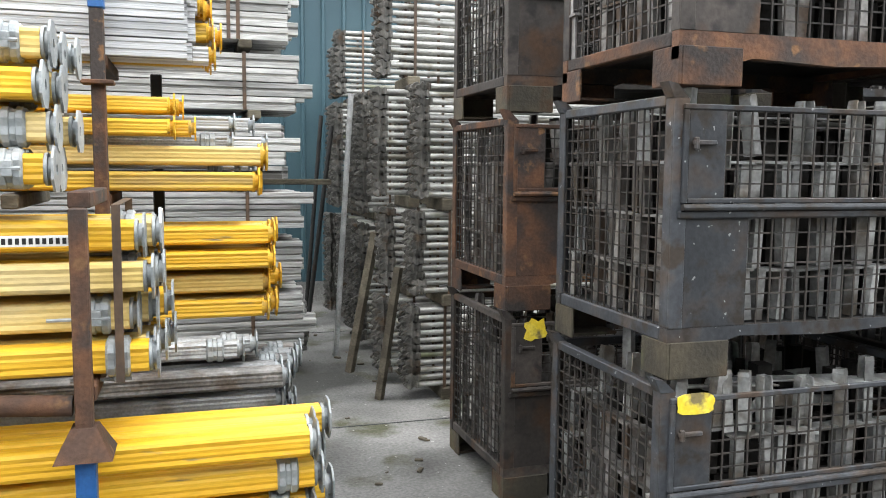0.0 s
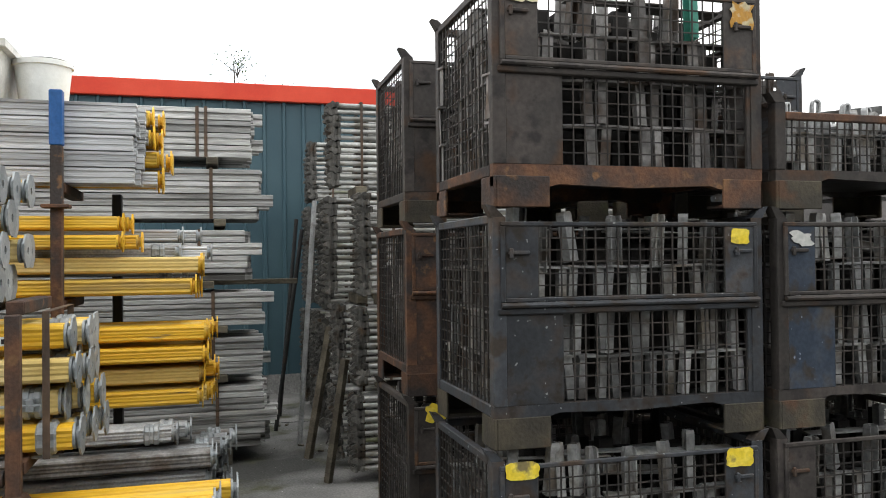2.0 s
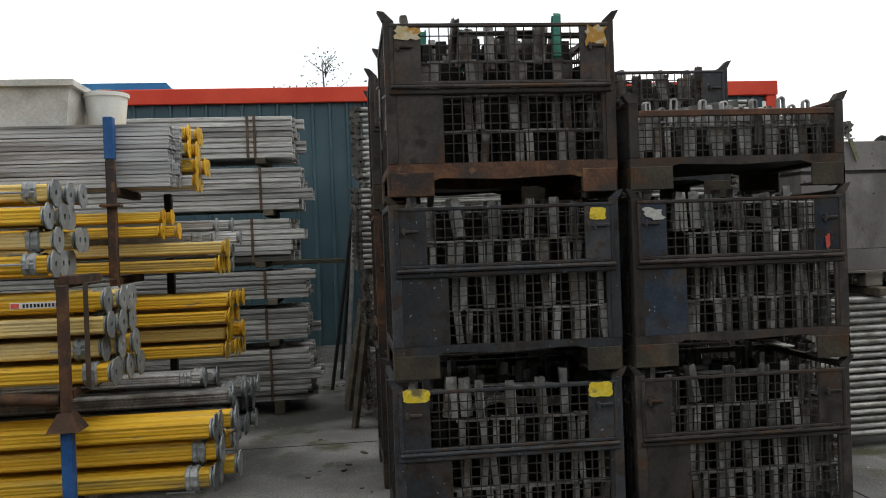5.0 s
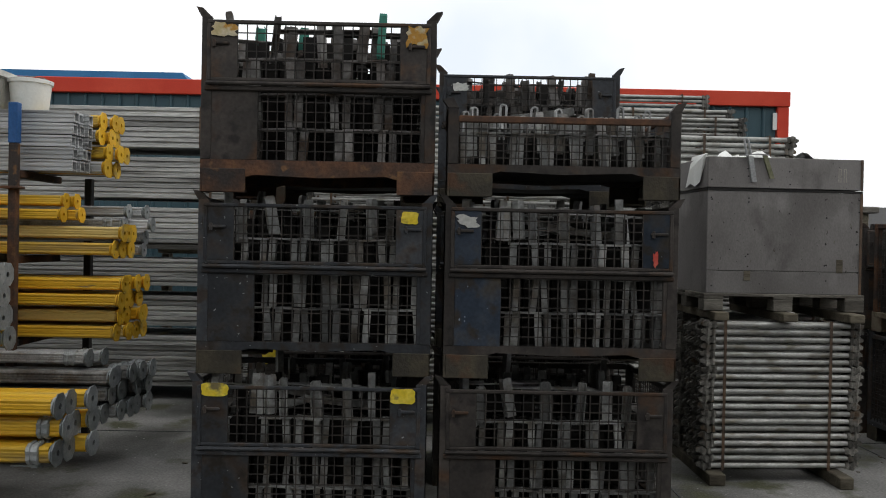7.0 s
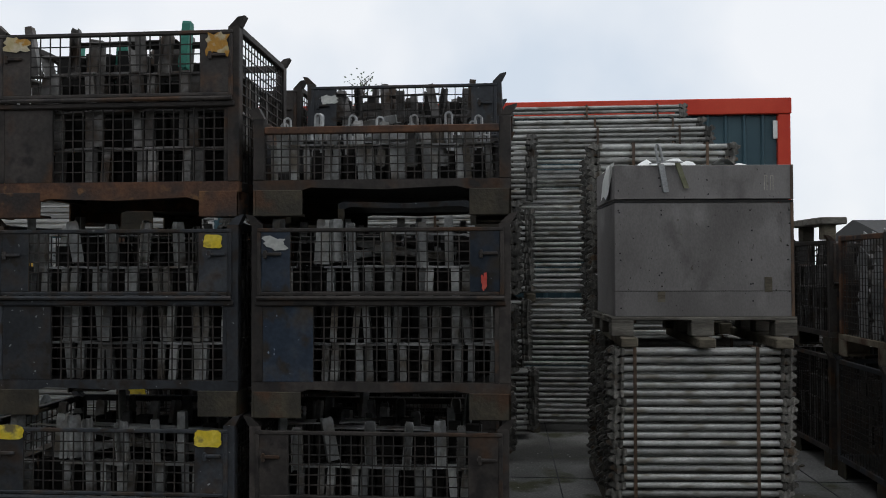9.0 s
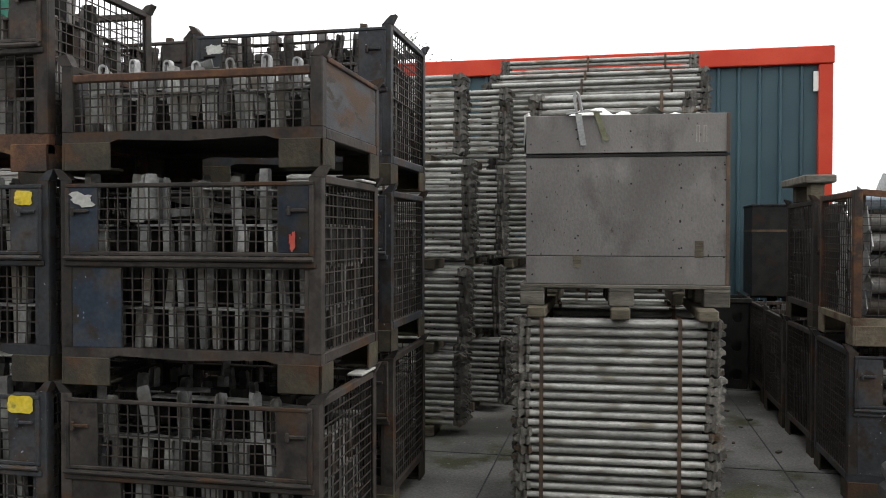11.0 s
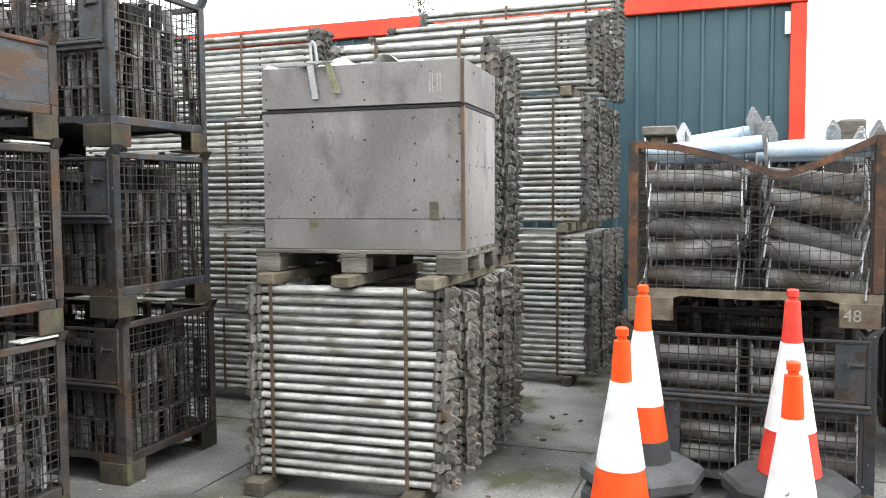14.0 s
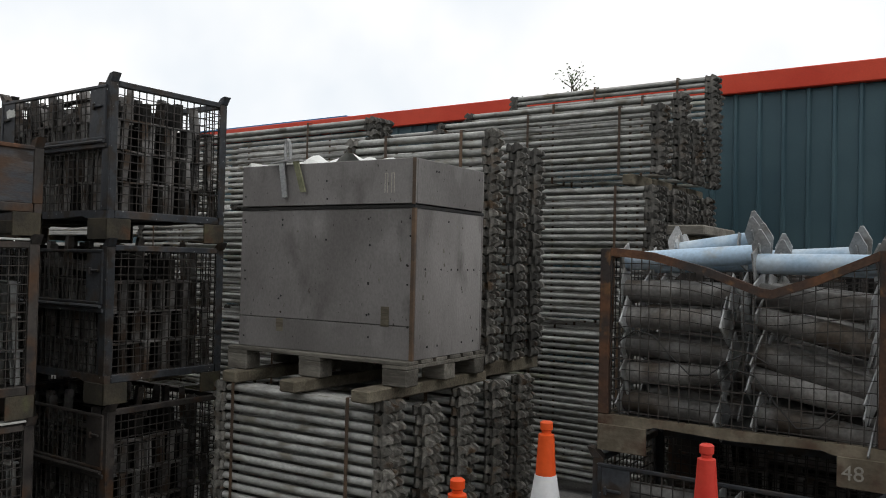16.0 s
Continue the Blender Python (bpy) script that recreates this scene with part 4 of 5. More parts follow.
part("seam", Build().box(0.0, 0.001, 0.1652, CW, 0.010, 0.1668), M_DARK, crate)
mark = Build()
for x in (0.985, 1.025):
    mark.box(x, -0.0012, 0.83, x + 0.004, 0.0, 0.93).box(x + 0.016, -0.0012, 0.83, x + 0.020, 0.0, 0.93).box(x + 0.004, -0.0012, 0.926, x + 0.016, 0.0, 0.93)
part("chalk_mark", mark, M_CHALK, crate, "faint chalk strokes")
for k in range(26):
    w, h = g.uniform(0.004, 0.014), g.uniform(0.008, 0.03)
    chip = part("chip", Build().bevel_box(-w / 2, -0.001, 0, w / 2, 0.0, h, 0.0004), M_PALLET, crate)
    chip.matrix_basis = pose(CW + 0.0002, g.uniform(0.06, CD - 0.06), g.uniform(0.05, 0.70), 0, g.uniform(-25, 25), 90) if k < 15 else pose(g.uniform(0.05, CW - 0.06), 0.0008, g.uniform(0.2, 0.70), 0, g.uniform(-30, 30), 0)

# ---- props in racks ----
def prop_outline(r, k=32):
    pts = []
    for i in range(k):
        a = 2 * math.pi * i / k
        q = r * (1.0 - 0.13 * math.cos(4 * a) - (0.10 if i % 4 == 2 else 0))
        pts.append((q * math.cos(a), q * math.sin(a)))
    return pts


PROPS = {}


def prop_meshes(mat, length, r, plate_mat, square=False):
    key = (mat.name, length, r, plate_mat.name, square)
    if key not in PROPS:
        po, pi2 = prop_outline(r), [(y * 0.62, z * 0.62) for y, z in prop_outline(r)]
        body = Build().loft([[(x, *p) for p in ps] for x, ps in ((-length, po), (0.0, po), (0.0, pi2), (-0.4, pi2))]).mesh("outer_tube", mat)
        if square:
            q, w2 = r * 1.05, r * 0.90
            side = [(-1.0, 1.0), (-0.62, 1.0), (-0.56, 0.84), (-0.26, 0.84), (-0.20, 1.0), (0.20, 1.0), (0.26, 0.84), (0.56, 0.84), (0.62, 1.0)]
            o4 = [(q * (u * c - v * n), q * (u * n + v * c)) for c, n in ((1, 0), (0, 1), (-1, 0), (0, -1)) for u, v in side[::-1]]
            i4 = [(w2 * max(-0.8, min(0.8, y / q)), w2 * max(-0.8, min(0.8, z / q))) for y, z in o4]
            sq = Build()
            sq.loft([[(x, *p) for p in o4] for x in (-length, 0.0)] + [[(0.0, *p) for p in i4], [(-0.5, *p) for p in i4]])
            body = sq.mesh("outer_tube", mat)
        inner = Build().loft([[(x, q * r * math.cos(a), q * r * math.sin(a)) for a in [math.pi * i / 7 for i in range(14)]] for x, q in ((0.001, 1.0), (0.012, 1.02), (0.013, 0.74), (0.0275, 0.72), (0.0275, 0.62), (-0.2, 0.60))], cap=False)
        inner = inner.mesh("inner_tube", plate_mat, True)
        pl = Build()
        s = r * 1.38
        ring = [(s, s * 0.45), (s * 0.45, s), (-s * 0.45, s), (-s, s * 0.45), (-s, -s * 0.45), (-s * 0.45, -s), (s * 0.45, -s), (s, -s * 0.45)]
        h = r * 0.34
        hole = [(h * math.cos(math.pi / 8 + i * math.pi / 4), h * math.sin(math.pi / 8 + i * math.pi / 4)) for i in range(8)]
        verts = [(x, *p) for x in (0.028, 0.036) for p in ring] + [(x, *p) for x in (0.028, 0.036) for p in hole]
        faces = []
        for i in range(8):
            j = (i + 1) % 8
            faces += [(i, j, 8 + j, 8 + i), (8 + i, 8 + j, 24 + j, 24 + i), (i, 16 + i, 16 + j, j), (16 + i, 24 + i, 24 + j, 16 + j)]
        pl.add(verts, faces)
        plate = pl.mesh("end_plate", plate_mat)
        col = Build()
        col.loft([[(x, y, z) for y, z in prop_outline(r * q, 16)] for x, q in ((-0.14, 1.12), (-0.132, 1.3), (-0.112, 1.3), (-0.108, 1.16), (-0.092, 1.16), (-0.088, 1.3), (-0.068, 1.3), (-0.06, 1.12))])
        col.bevel_box(-0.12, -r * 1.55, -r * 0.5, -0.085, -r * 1.1, r * 0.5, 0.004)
        col.tube((-0.26, -r * 1.45, 0), (-0.06, -r * 1.45, 0), 0.007, 6)
        PROPS[key] = (body, inner, plate, col.mesh("collar_nut", M_PLATE))
    return PROPS[key]


def prop_bundle(label, mats, x, y, z, length, cols, rows, r, plate, seed, jitter=0.03, collar=0.4, tilt=0.0, fan=0.0, square=False):
    g = random.Random(seed)
    t = thing("prop_bundle", label, "scaffold props", pose(x, y, z, 0, tilt, 0), "bundles of props on the rack")
    step = (2.3 if square else 2.5) * r
    for c in range(cols):
        for k in range(rows):
            mat = mats[(k + c + seed) % len(mats)]
            me = prop_meshes(mat, length, r, plate, square)
            off = g.gauss(0, jitter) + fan * c
            body = part("outer_tube", me[0], mat, t)
            body.matrix_basis = pose(off, r * 1.3 + 0.01 + (c + (0.45 if k % 2 and not square else 0)) * step * 0.94, r * 1.15 + k * step, (0 if square else g.choice((0, 90, 180))) + (0 if square else g.uniform(-4, 4)))
            if square:
                continue
            for name, m2 in (("inner_tube", me[1]), ("end_plate", me[2])):
                part(name, m2, plate, body)
            if g.random() < collar:
                part("collar_nut", me[3], M_PLATE, body, "grey cast collar nut with a lever")
    return t


def prop_strap(x, y, z, w, h, label="dark steel strap round the props"):
    b = Build()
    b.box(-0.014, -0.004, 0, 0.014, -0.001, h)
    b.box(-0.014, -0.001, h, 0.014, w, h + 0.003)
    b.box(-0.014, w, 0, 0.014, w + 0.003, h)
    o = tagged(new("strap", b.mesh("strap", M_BAND)), label, "strap")
    o.location = (x, y, z)


prop_bundle("stacked yellow aluminium props with grey end plates", [M_PALE_YELLOW, M_YELLOW], -0.46, 2.93, 1.578, 2.6, 4, 4, 0.056, M_PLATE, 1, 0.025, 0.5, fan=0.02)
prop_bundle("strapped yellow aluminium props with grey collars", [M_YELLOW, M_PALE_YELLOW, M_PALE_YELLOW], -0.13, 2.93, 0.93, 2.6, 4, 4, 0.056, M_PLATE, 6, 0.028, 0.5, fan=0.010)
prop_bundle("long bright yellow props stacked low on the rack", [M_YELLOW], 0.43, 2.95, 0.268, 3.0, 3, 3, 0.058, M_PLATE, 3, 0.03, 0.6, fan=0.032)
prop_bundle("silver square aluminium props, ends staggered", [M_ALU], 0.03, 4.13, 2.165, 2.8, 3, 5, 0.040, M_ALU, 4, 0.015, 0.0, fan=0.02, square=True)
prop_bundle("silver props with octagonal yellow end plates", [M_ALU, M_YELLOW], 0.10, 4.40, 2.165, 2.8, 3, 4, 0.050, M_YELLOW, 14, 0.03, 0.0, fan=0.025)
prop_bundle("short yellow props lying on longer ones", [M_YELLOW], -0.03, 4.10, 1.792, 2.4, 2, 2, 0.042, M_YELLOW, 5, 0.03, 0.0, fan=0.02)
prop_bundle("long faded yellow props", [M_YELLOW, M_PALE_YELLOW], 0.32, 4.10, 1.525, 2.9, 3, 2, 0.050, M_YELLOW, 8, 0.02, 0.0, fan=0.012)
prop_bundle("silver props behind the yellow ones", [M_ALU, M_GALV], 0.24, 4.56, 1.525, 2.9, 2, 4, 0.042, M_PLATE, 7, 0.05, 0.3, fan=0.08)
prop_bundle("long yellow aluminium props in two bundles", [M_YELLOW, M_YELLOW, M_PALE_YELLOW], 0.38, 4.06, 0.905, 2.9, 4, 4, 0.048, M_YELLOW, 10, 0.02, 0.0, fan=0.015)
prop_bundle("grey galvanised props with flat end plates", [M_GALV, M_PIPE], 0.40, 3.82, 0.34, 3.0, 5, 3, 0.052, M_PLATE, 9, 0.03, 0.5, fan=0.03)
prop_bundle("loose grey galvanised props lying on top", [M_GALV], 0.26, 3.9, 0.735, 2.6, 2, 1, 0.046, M_PLATE, 19, 0.04, 1.0, fan=0.1)
prop_strap(-0.205, 2.915, 0.925, 0.60, 0.60)

# marked sleeve on one yellow prop
sl = Build().bevel_box(-0.62, 2.912, 1.392, -0.32, 2.916, 1.428, 0.001)
so2 = tagged(new("prop_sticker", sl.mesh("prop_sticker", M_WHITE)), "white sticker strip with red and dark lettering bars", "sticker")
bars = Build()
for i in range(11):
    bars.box(-0.55 + i * 0.02, 2.910, 1.40, -0.538 + i * 0.02, 2.9115, 1.42)
part("lettering", bars, M_DARK, so2)
part("colour_block", Build().box(-0.615, 2.910, 1.396, -0.57, 2.9115, 1.424), M_PATCH_RED, so2)


def upright(name, label, x, y, z0, z1, w, mat, parts=()):
    t = thing(name, label, "rack post", pose(x, y, 0), "rack posts")
    part("post", Build().bevel_box(-w / 2, -w / 2, z0, w / 2, w / 2, z1, 0.005), mat, t)
    for nm, b, m2 in parts:
        part(nm, b, m2, t)
    return t


def arm(x, y0, y1, z, w=0.07, h=0.055):
    return "arm", Build().bevel_box(x - w / 2, y0, z - h, x + w / 2, y1, z, 0.005), M_RUST


for xr in (-0.355, -2.0):
    upright("rack_post", "brown steel rack post with a blue painted top", xr, 4.06, 0.0, 2.36, 0.06, M_RUST,
            [("post_top", Build().bevel_box(-0.034, -0.034, 2.36, 0.034, 0.034, 2.66, 0.005), M_BLUE_TRIM)] +
            [arm(0, 0.03, 0.70, z) for z in (2.163, 1.523, 0.903)] + [("cap_plate", Build().bevel_box(-0.07, -0.07, 2.02, 0.07, 0.033, 2.04, 0.004), M_RUST)])
    upright("rack_post", "dark brown inner rack post", xr + 0.22, 4.86, 0.0, 2.16, 0.06, M_DARK, [])
for xf in (-0.315, -2.1):
    upright("rack_post", "rusty front rack post with a blue foot", xf, 2.86, 0.78, 1.52, 0.055, M_RUST,
            [("post_foot", Build().bevel_box(-0.032, -0.032, 0.0, 0.032, 0.032, 0.70, 0.004), M_BLUE_TRIM),
             ("foot_cone", Build().loft([[(-0.09, -0.09, 0.70), (0.09, -0.09, 0.70), (0.09, 0.09, 0.70), (-0.09, 0.09, 0.70)], [(-0.04, -0.04, 0.80), (0.04, -0.04, 0.80), (0.04, 0.04, 0.80), (-0.04, 0.04, 0.80)]]), M_RUST),
             arm(0, 0.035, 0.62, 1.572), arm(0, 0.035, 0.75, 0.925)])
    bb = tagged(new("rack_rail", Build().tube((xf - 0.9, 2.86, 0.93), (xf - 0.035, 2.86, 0.87), 0.035, 10).mesh("rack_rail", M_RUST, True)), "rusty round rail of the front rack", "rail")
bearer(-0.45, 2.92, 4.6, 0.0, 0.09, 0.09)
bearer(-1.35, 2.92, 4.6, 0.0, 0.09, 0.09)
for x in (-0.45, -1.35):
    bearer(x, 2.93, 3.4, 0.091, 0.09, 0.175)
    bearer(x, 3.82, 4.5, 0.091, 0.09, 0.25)
    bearer(x - 0.3, 4.05, 4.6, 0.84, 0.07, 0.063)
    bearer(x - 0.3, 4.1, 5.0, 1.455, 0.07, 0.068)

# ---- bundles of weathered timber beams behind the props ----
g = random.Random(17)
for z0, z1, xe in ((0.143, 0.70, 0.90), (0.765, 1.115, 0.87), (1.18, 1.50, 0.87), (1.56, 2.03, 0.76), (2.085, 2.55, 0.86), (2.61, 3.07, 0.80)):
    t = thing("beam_bundle", "strapped bundle of grey weathered timber beams", "timber beams", pose(xe, 6.45, z0), "timber beam bundles")
    rows = max(3, round((z1 - z0) / 0.112))
    hh = (z1 - z0 - 0.035) / rows
    hb, fl = hh - 0.006, (hh - 0.006) * 0.36
    web = [(0.002, 0.004), (0.008, 0.0), (0.104, 0.0), (0.110, 0.004), (0.110, fl), (0.088, fl + 0.008), (0.088, hb - fl - 0.008), (0.110, hb - fl),
           (0.110, hb - 0.004), (0.104, hb), (0.008, hb), (0.002, hb - 0.004), (0.002, hb - fl), (0.022, hb - fl - 0.008), (0.022, fl + 0.008), (0.002, fl)]
    me = Build().profile_x(web, -3.6, 0).mesh("beam", M_TIMBER)
    for c in range(7):
        for r in range(rows):
            o = part("beam", me, M_TIMBER, t)
            o.location = (g.gauss(-0.02, 0.025) + (0.10 if g.random() < 0.06 else 0), c * 0.117 + g.uniform(-0.004, 0.004), r * hh)
    for s in (-0.40, -0.47) if z0 > 2.6 else (-0.42,):
        st = Build().box(s - 0.014, -0.006, 0, s + 0.014, -0.004, z1 - z0 - 0.03).box(s - 0.014, -0.004, rows * hh, s + 0.014, 0.82, rows * hh + 0.002)
        part("strap", st, M_BAND, t, "dark rusty steel strap")
    for x in (xe - 0.35, xe - 2.6):
        bearer(x, 6.42, 7.3, z0 - (0.143 if z0 < 0.2 else 0.064), 0.10, 0.143 if z0 < 0.2 else 0.062)
stick = tagged(new("protruding_batten", Build().bevel_box(-1.2, 0, 0, 0.45, 0.07, 0.05, 0.005).mesh("protruding_batten", M_BEARER)), "dark timber batten sticking out of the stack", "batten")
stick.location = (0.80, 7.36, 1.50)
bearer(-0.3, 7.33, 7.46, 0.0, 0.09, 1.498)

# ---- tub and bucket on top of the silver props ----
tub = Build()
tub.loft([[(-1.5, 0, 0), (-0.02, 0, 0), (-0.02, 0.6, 0), (-1.5, 0.6, 0)], [(-1.54, -0.04, 0.30), (0.02, -0.04, 0.30), (0.02, 0.64, 0.30), (-1.54, 0.64, 0.30)],
          [(-1.58, -0.08, 0.30), (0.06, -0.08, 0.30), (0.06, 0.68, 0.30), (-1.58, 0.68, 0.30)], [(-1.58, -0.08, 0.345), (0.06, -0.08, 0.345), (0.06, 0.68, 0.345), (-1.58, 0.68, 0.345)],
          [(-1.50, 0.0, 0.345), (-0.02, 0.0, 0.345), (-0.02, 0.6, 0.345), (-1.50, 0.6, 0.345)], [(-1.46, 0.03, 0.02), (-0.05, 0.03, 0.02), (-0.05, 0.57, 0.02), (-1.46, 0.57, 0.02)]])
to = tagged(new("plastic_tub", tub.mesh("plastic_tub", M_GREY_TUB)), "grimy pale plastic tub with a thick rim", "tub")
to.location = (-0.70, 4.30, 2.625)
bk = thing("bucket", "white plastic builder's bucket on stacked props", "bucket", pose(-0.52, 4.62, 2.66))
part("pail", Build().turned([(0.125, 0), (0.135, 0.02), (0.158, 0.235), (0.17, 0.236), (0.172, 0.265), (0.160, 0.268), (0.152, 0.25), (0.122, 0.02)], k=28), M_WHITE, bk, smooth=True)
part("handle", Build().path([(0.168 * math.cos(a), -0.02 - 0.03 * math.sin(a), 0.25 + 0.045 * math.sin(a)) for a in [math.pi * i / 10 for i in range(11)]], 0.004, 6), M_GALV, bk)

# ---- cages of props and cones ----
def pipe_thing(label, mat, m, length, r=0.055):
    t = thing("steel_prop", label, "steel prop", m, "props lying in the cage")
    part("tube", Build().tube((0, 0, 0), (length, 0, 0), r, 14), mat, t, smooth=True)
    for x in (-0.008, length):
        p = Build().bevel_box(x, -r * 1.6, -r * 1.6, x + 0.008, r * 1.6, r * 1.6, 0.002)
        part("end_plate", p, M_GALV, t)
    return t


# lower dark stillage and the one behind it
for i, (x, y, z, turn) in enumerate(((6.70, 4.43, 0.0, 0), (6.72, 5.45, 0.0, 1.0), (6.70, 6.40, 0, 0), (6.72, 5.45, PITCH, 1.0), (6.72, 7.4, 0, 0), (6.75, 8.4, 0, 0))):
    put(still_blue if i == 0 else still_brown, x, y, z, 0, turn)
    if i:
        put(load_old, x, y, z + 0.001, 0, turn)
g = random.Random(31)
for r in range(5):
    for side in range(2):
        x0 = 6.78 if side == 0 else 7.36
        pipe_thing("grey galvanised prop end lying in the lower stillage", M_PIPE, pose(x0, 4.51 + g.uniform(0, 0.03), 0.235 + 0.135 * r, 0, g.uniform(-2, 2), g.uniform(-3, 3)), 0.50, 0.045)

CX, CY, CZ = 6.72, 4.43, 0.965
cage = thing("mesh_cage", "rusty open mesh cage with a bent sagging top rail", "cage", pose(CX, CY, CZ))
CAW, CAD, CAH = 1.24, 0.84, 0.96
stillage_base(cage, M_RUST, M_FOOT)
for x in (0.0, CAW - 0.05):
    for y in (0.0, CAD - 0.05):
        part("post", Build().bevel_box(x, y, 0.172, x + 0.05, y + 0.05, CAH, 0.004), M_RUST, cage)
sag = [(0.05, 0.945), (0.25, 0.925), (0.50, 0.86), (0.735, 0.775), (0.78, 0.77), (0.95, 0.83), (1.19, 0.94)]
part("top_rail", Build().loft([[(x, 0.005, z - 0.02), (x, 0.045, z - 0.02), (x, 0.045, z + 0.018), (x, 0.005, z + 0.018)] for x, z in sag]), M_RUST, cage, "bent rusty top rail")
for x in (0.0, CAW - 0.05):
    part("top_rail", Build().bevel_box(x, 0.05, CAH - 0.045, x + 0.045, CAD - 0.05, CAH - 0.005, 0.004), M_RUST, cage)
part("top_rail", Build().bevel_box(0.05, CAD - 0.045, CAH - 0.045, CAW - 0.05, CAD - 0.005, CAH - 0.005, 0.004), M_RUST, cage)


def top_at(x):
    for (xa, za), (xb, zb) in zip(sag, sag[1:]):
        if xa <= x <= xb:
            return za + (zb - za) * (x - xa) / (xb - xa)
    return 0.94


fm = Build()
for i in range(25):
    x = 0.055 + (CAW - 0.11) * i / 24
    fm.tube((x, 0.02, 0.172), (x + g.uniform(-0.006, 0.006), 0.012, top_at(x) - 0.02), 0.0028, 4)
for k in range(15):
    z = 0.19 + 0.05 * k
    pts = [(x, 0.016 + 0.008 * math.sin(5 * x + k), min(z, 1) - (0.11 * (k / 14) ** 2) * math.exp(-((x - 0.75) / 0.25) ** 2)) for x in [0.055 + 1.13 * i / 12 for i in range(13)]]
    fm.path(pts, 0.0028, 4)
part("front_mesh", fm, M_WIRE, cage)
part("side_mesh", wire_mesh_x(0.05, CAD - 0.05, 0.172, 0.92, 0.02), M_WIRE, cage)
part("side_mesh", wire_mesh_x(0.05, CAD - 0.05, 0.172, 0.92, CAW - 0.02), M_WIRE, cage)
part("back_mesh", wire_mesh_y(0.05, CAW - 0.05, 0.172, 0.92, CAD - 0.02), M_WIRE, cage)
for a, z, n2, amp in ((0.10, 0.52, 9, 0.08), (0.55, 0.36, 7, 0.10)):
    ring = [[(a + 0.085 * i, -0.008 + 0.004 * math.cos(q), z + amp * math.sin(1.1 * i) - 0.012 * i + 0.004 * math.sin(q)) for q in (0, 1.57, 3.14, 4.71)] for i in range(n2)]
    part("loose_wire", Build().loft(ring), M_DARK, cage, "dark bent loose wire")
# number on the right foot
curve = bpy.data.curves.new("number", "FONT")
curve.body, curve.size, curve.extrude = "48", 0.085, 0.001
num = new("painted_number", curve)
deps = bpy.context.evaluated_depsgraph_get()
me = bpy.data.meshes.new_from_object(num.evaluated_get(deps))
bpy.data.objects.remove(num)
me.materials.clear()
me.materials.append(M_CHALK)
num = tagged(new("painted_number", me), "chalk-white hand-painted number on the rusty foot", "number")
num.matrix_world = pose(CX + 1.06, CY - 0.003, CZ + 0.035, 90, 0, 0)

levels = [(0.235, 3, 0), (0.365, -4, 1), (0.50, 2, 0), (0.635, -1, 2), (0.76, 2, 1)]
for i, (z, dip, k) in enumerate(levels):
    for row in range(3):
        y = CY + 0.12 + row * 0.25
        pipe_thing("weathered grey steel prop end in the rusty cage", M_PIPE, pose(CX + 0.09 + g.uniform(0, 0.03), y + g.uniform(-0.02, 0.02), CZ + z, g.uniform(0, 90), dip + g.uniform(-1, 1), g.uniform(-4, 4)), 0.50 + g.uniform(-0.06, 0.04), 0.052)
        pipe_thing("weathered grey steel prop end in the rusty cage", M_PIPE, pose(CX + 0.69 + g.uniform(0, 0.03), y + g.uniform(-0.02, 0.02), CZ + z + (0.03 if i % 2 else 0.0), g.uniform(0, 90), dip + (13 if i in (1, 2, 3) else 4), g.uniform(-4, 4)), 0.45, 0.055)
for x, y, z, ry, rz, ln in ((0.08, 0.14, 0.90, -4, 4, 0.62), (0.70, 0.12, 0.90, 0, -3, 0.50), (0.12, 0.42, 0.89, -2, 8, 0.6), (0.66, 0.46, 0.90, 1, -8, 0.5), (0.15, 0.66, 0.90, -3, -6, 0.9), (0.30, 0.28, 0.955, -9, 6, 0.34), (0.58, 0.30, 0.955, 3, 175, 0.3)):
    p = pipe_thing("pale blue coated prop with a forked steel head", M_PALE_BLUE, pose(CX + x, CY + y, CZ + z, 20, ry, rz), ln, 0.045)
    for s in (-1, 1):
        part("fork_blade", Build().loft([[(ln - 0.02, s * 0.05 - 0.004, -0.05), (ln + 0.03, s * 0.05 - 0.004, -0.05), (ln + 0.03, s * 0.05 + 0.004, -0.05), (ln - 0.02, s * 0.05 + 0.004, -0.05)],
                                         [(ln - 0.03, s * 0.05 - 0.004, 0.06), (ln + 0.05, s * 0.05 - 0.004, 0.06), (ln + 0.05, s * 0.05 + 0.004, 0.06), (ln - 0.03, s * 0.05 + 0.004, 0.06)],
                                         [(ln + 0.005, s * 0.05 - 0.004, 0.13), (ln + 0.02, s * 0.05 - 0.004, 0.13), (ln + 0.02, s * 0.05 + 0.004, 0.13), (ln + 0.005, s * 0.05 + 0.004, 0.13)]]), M_GALV, p, "pale steel fork blade")
plank = Build().bevel_box(-0.11, 0, 0, 0.11, 0.75, 0.06, 0.008)
o = tagged(new("timber_plank", plank.mesh("timber_plank", M_PALLET)), "thick mossy plank end on top of a rusty stillage", "plank")
o.matrix_basis = pose(6.78, 5.50, 2 * PITCH + 0.102, 0, 0, 2)
for y in (5.56, 6.05):
    o = tagged(new("timber_block", Build().bevel_box(-0.05, 0, 0, 0.05, 0.12, 0.125, 0.006).mesh("timber_block", M_BEARER)), "dark timber block under a plank", "timber block")
    o.location = (6.77, y, 2 * PITCH - 0.024)
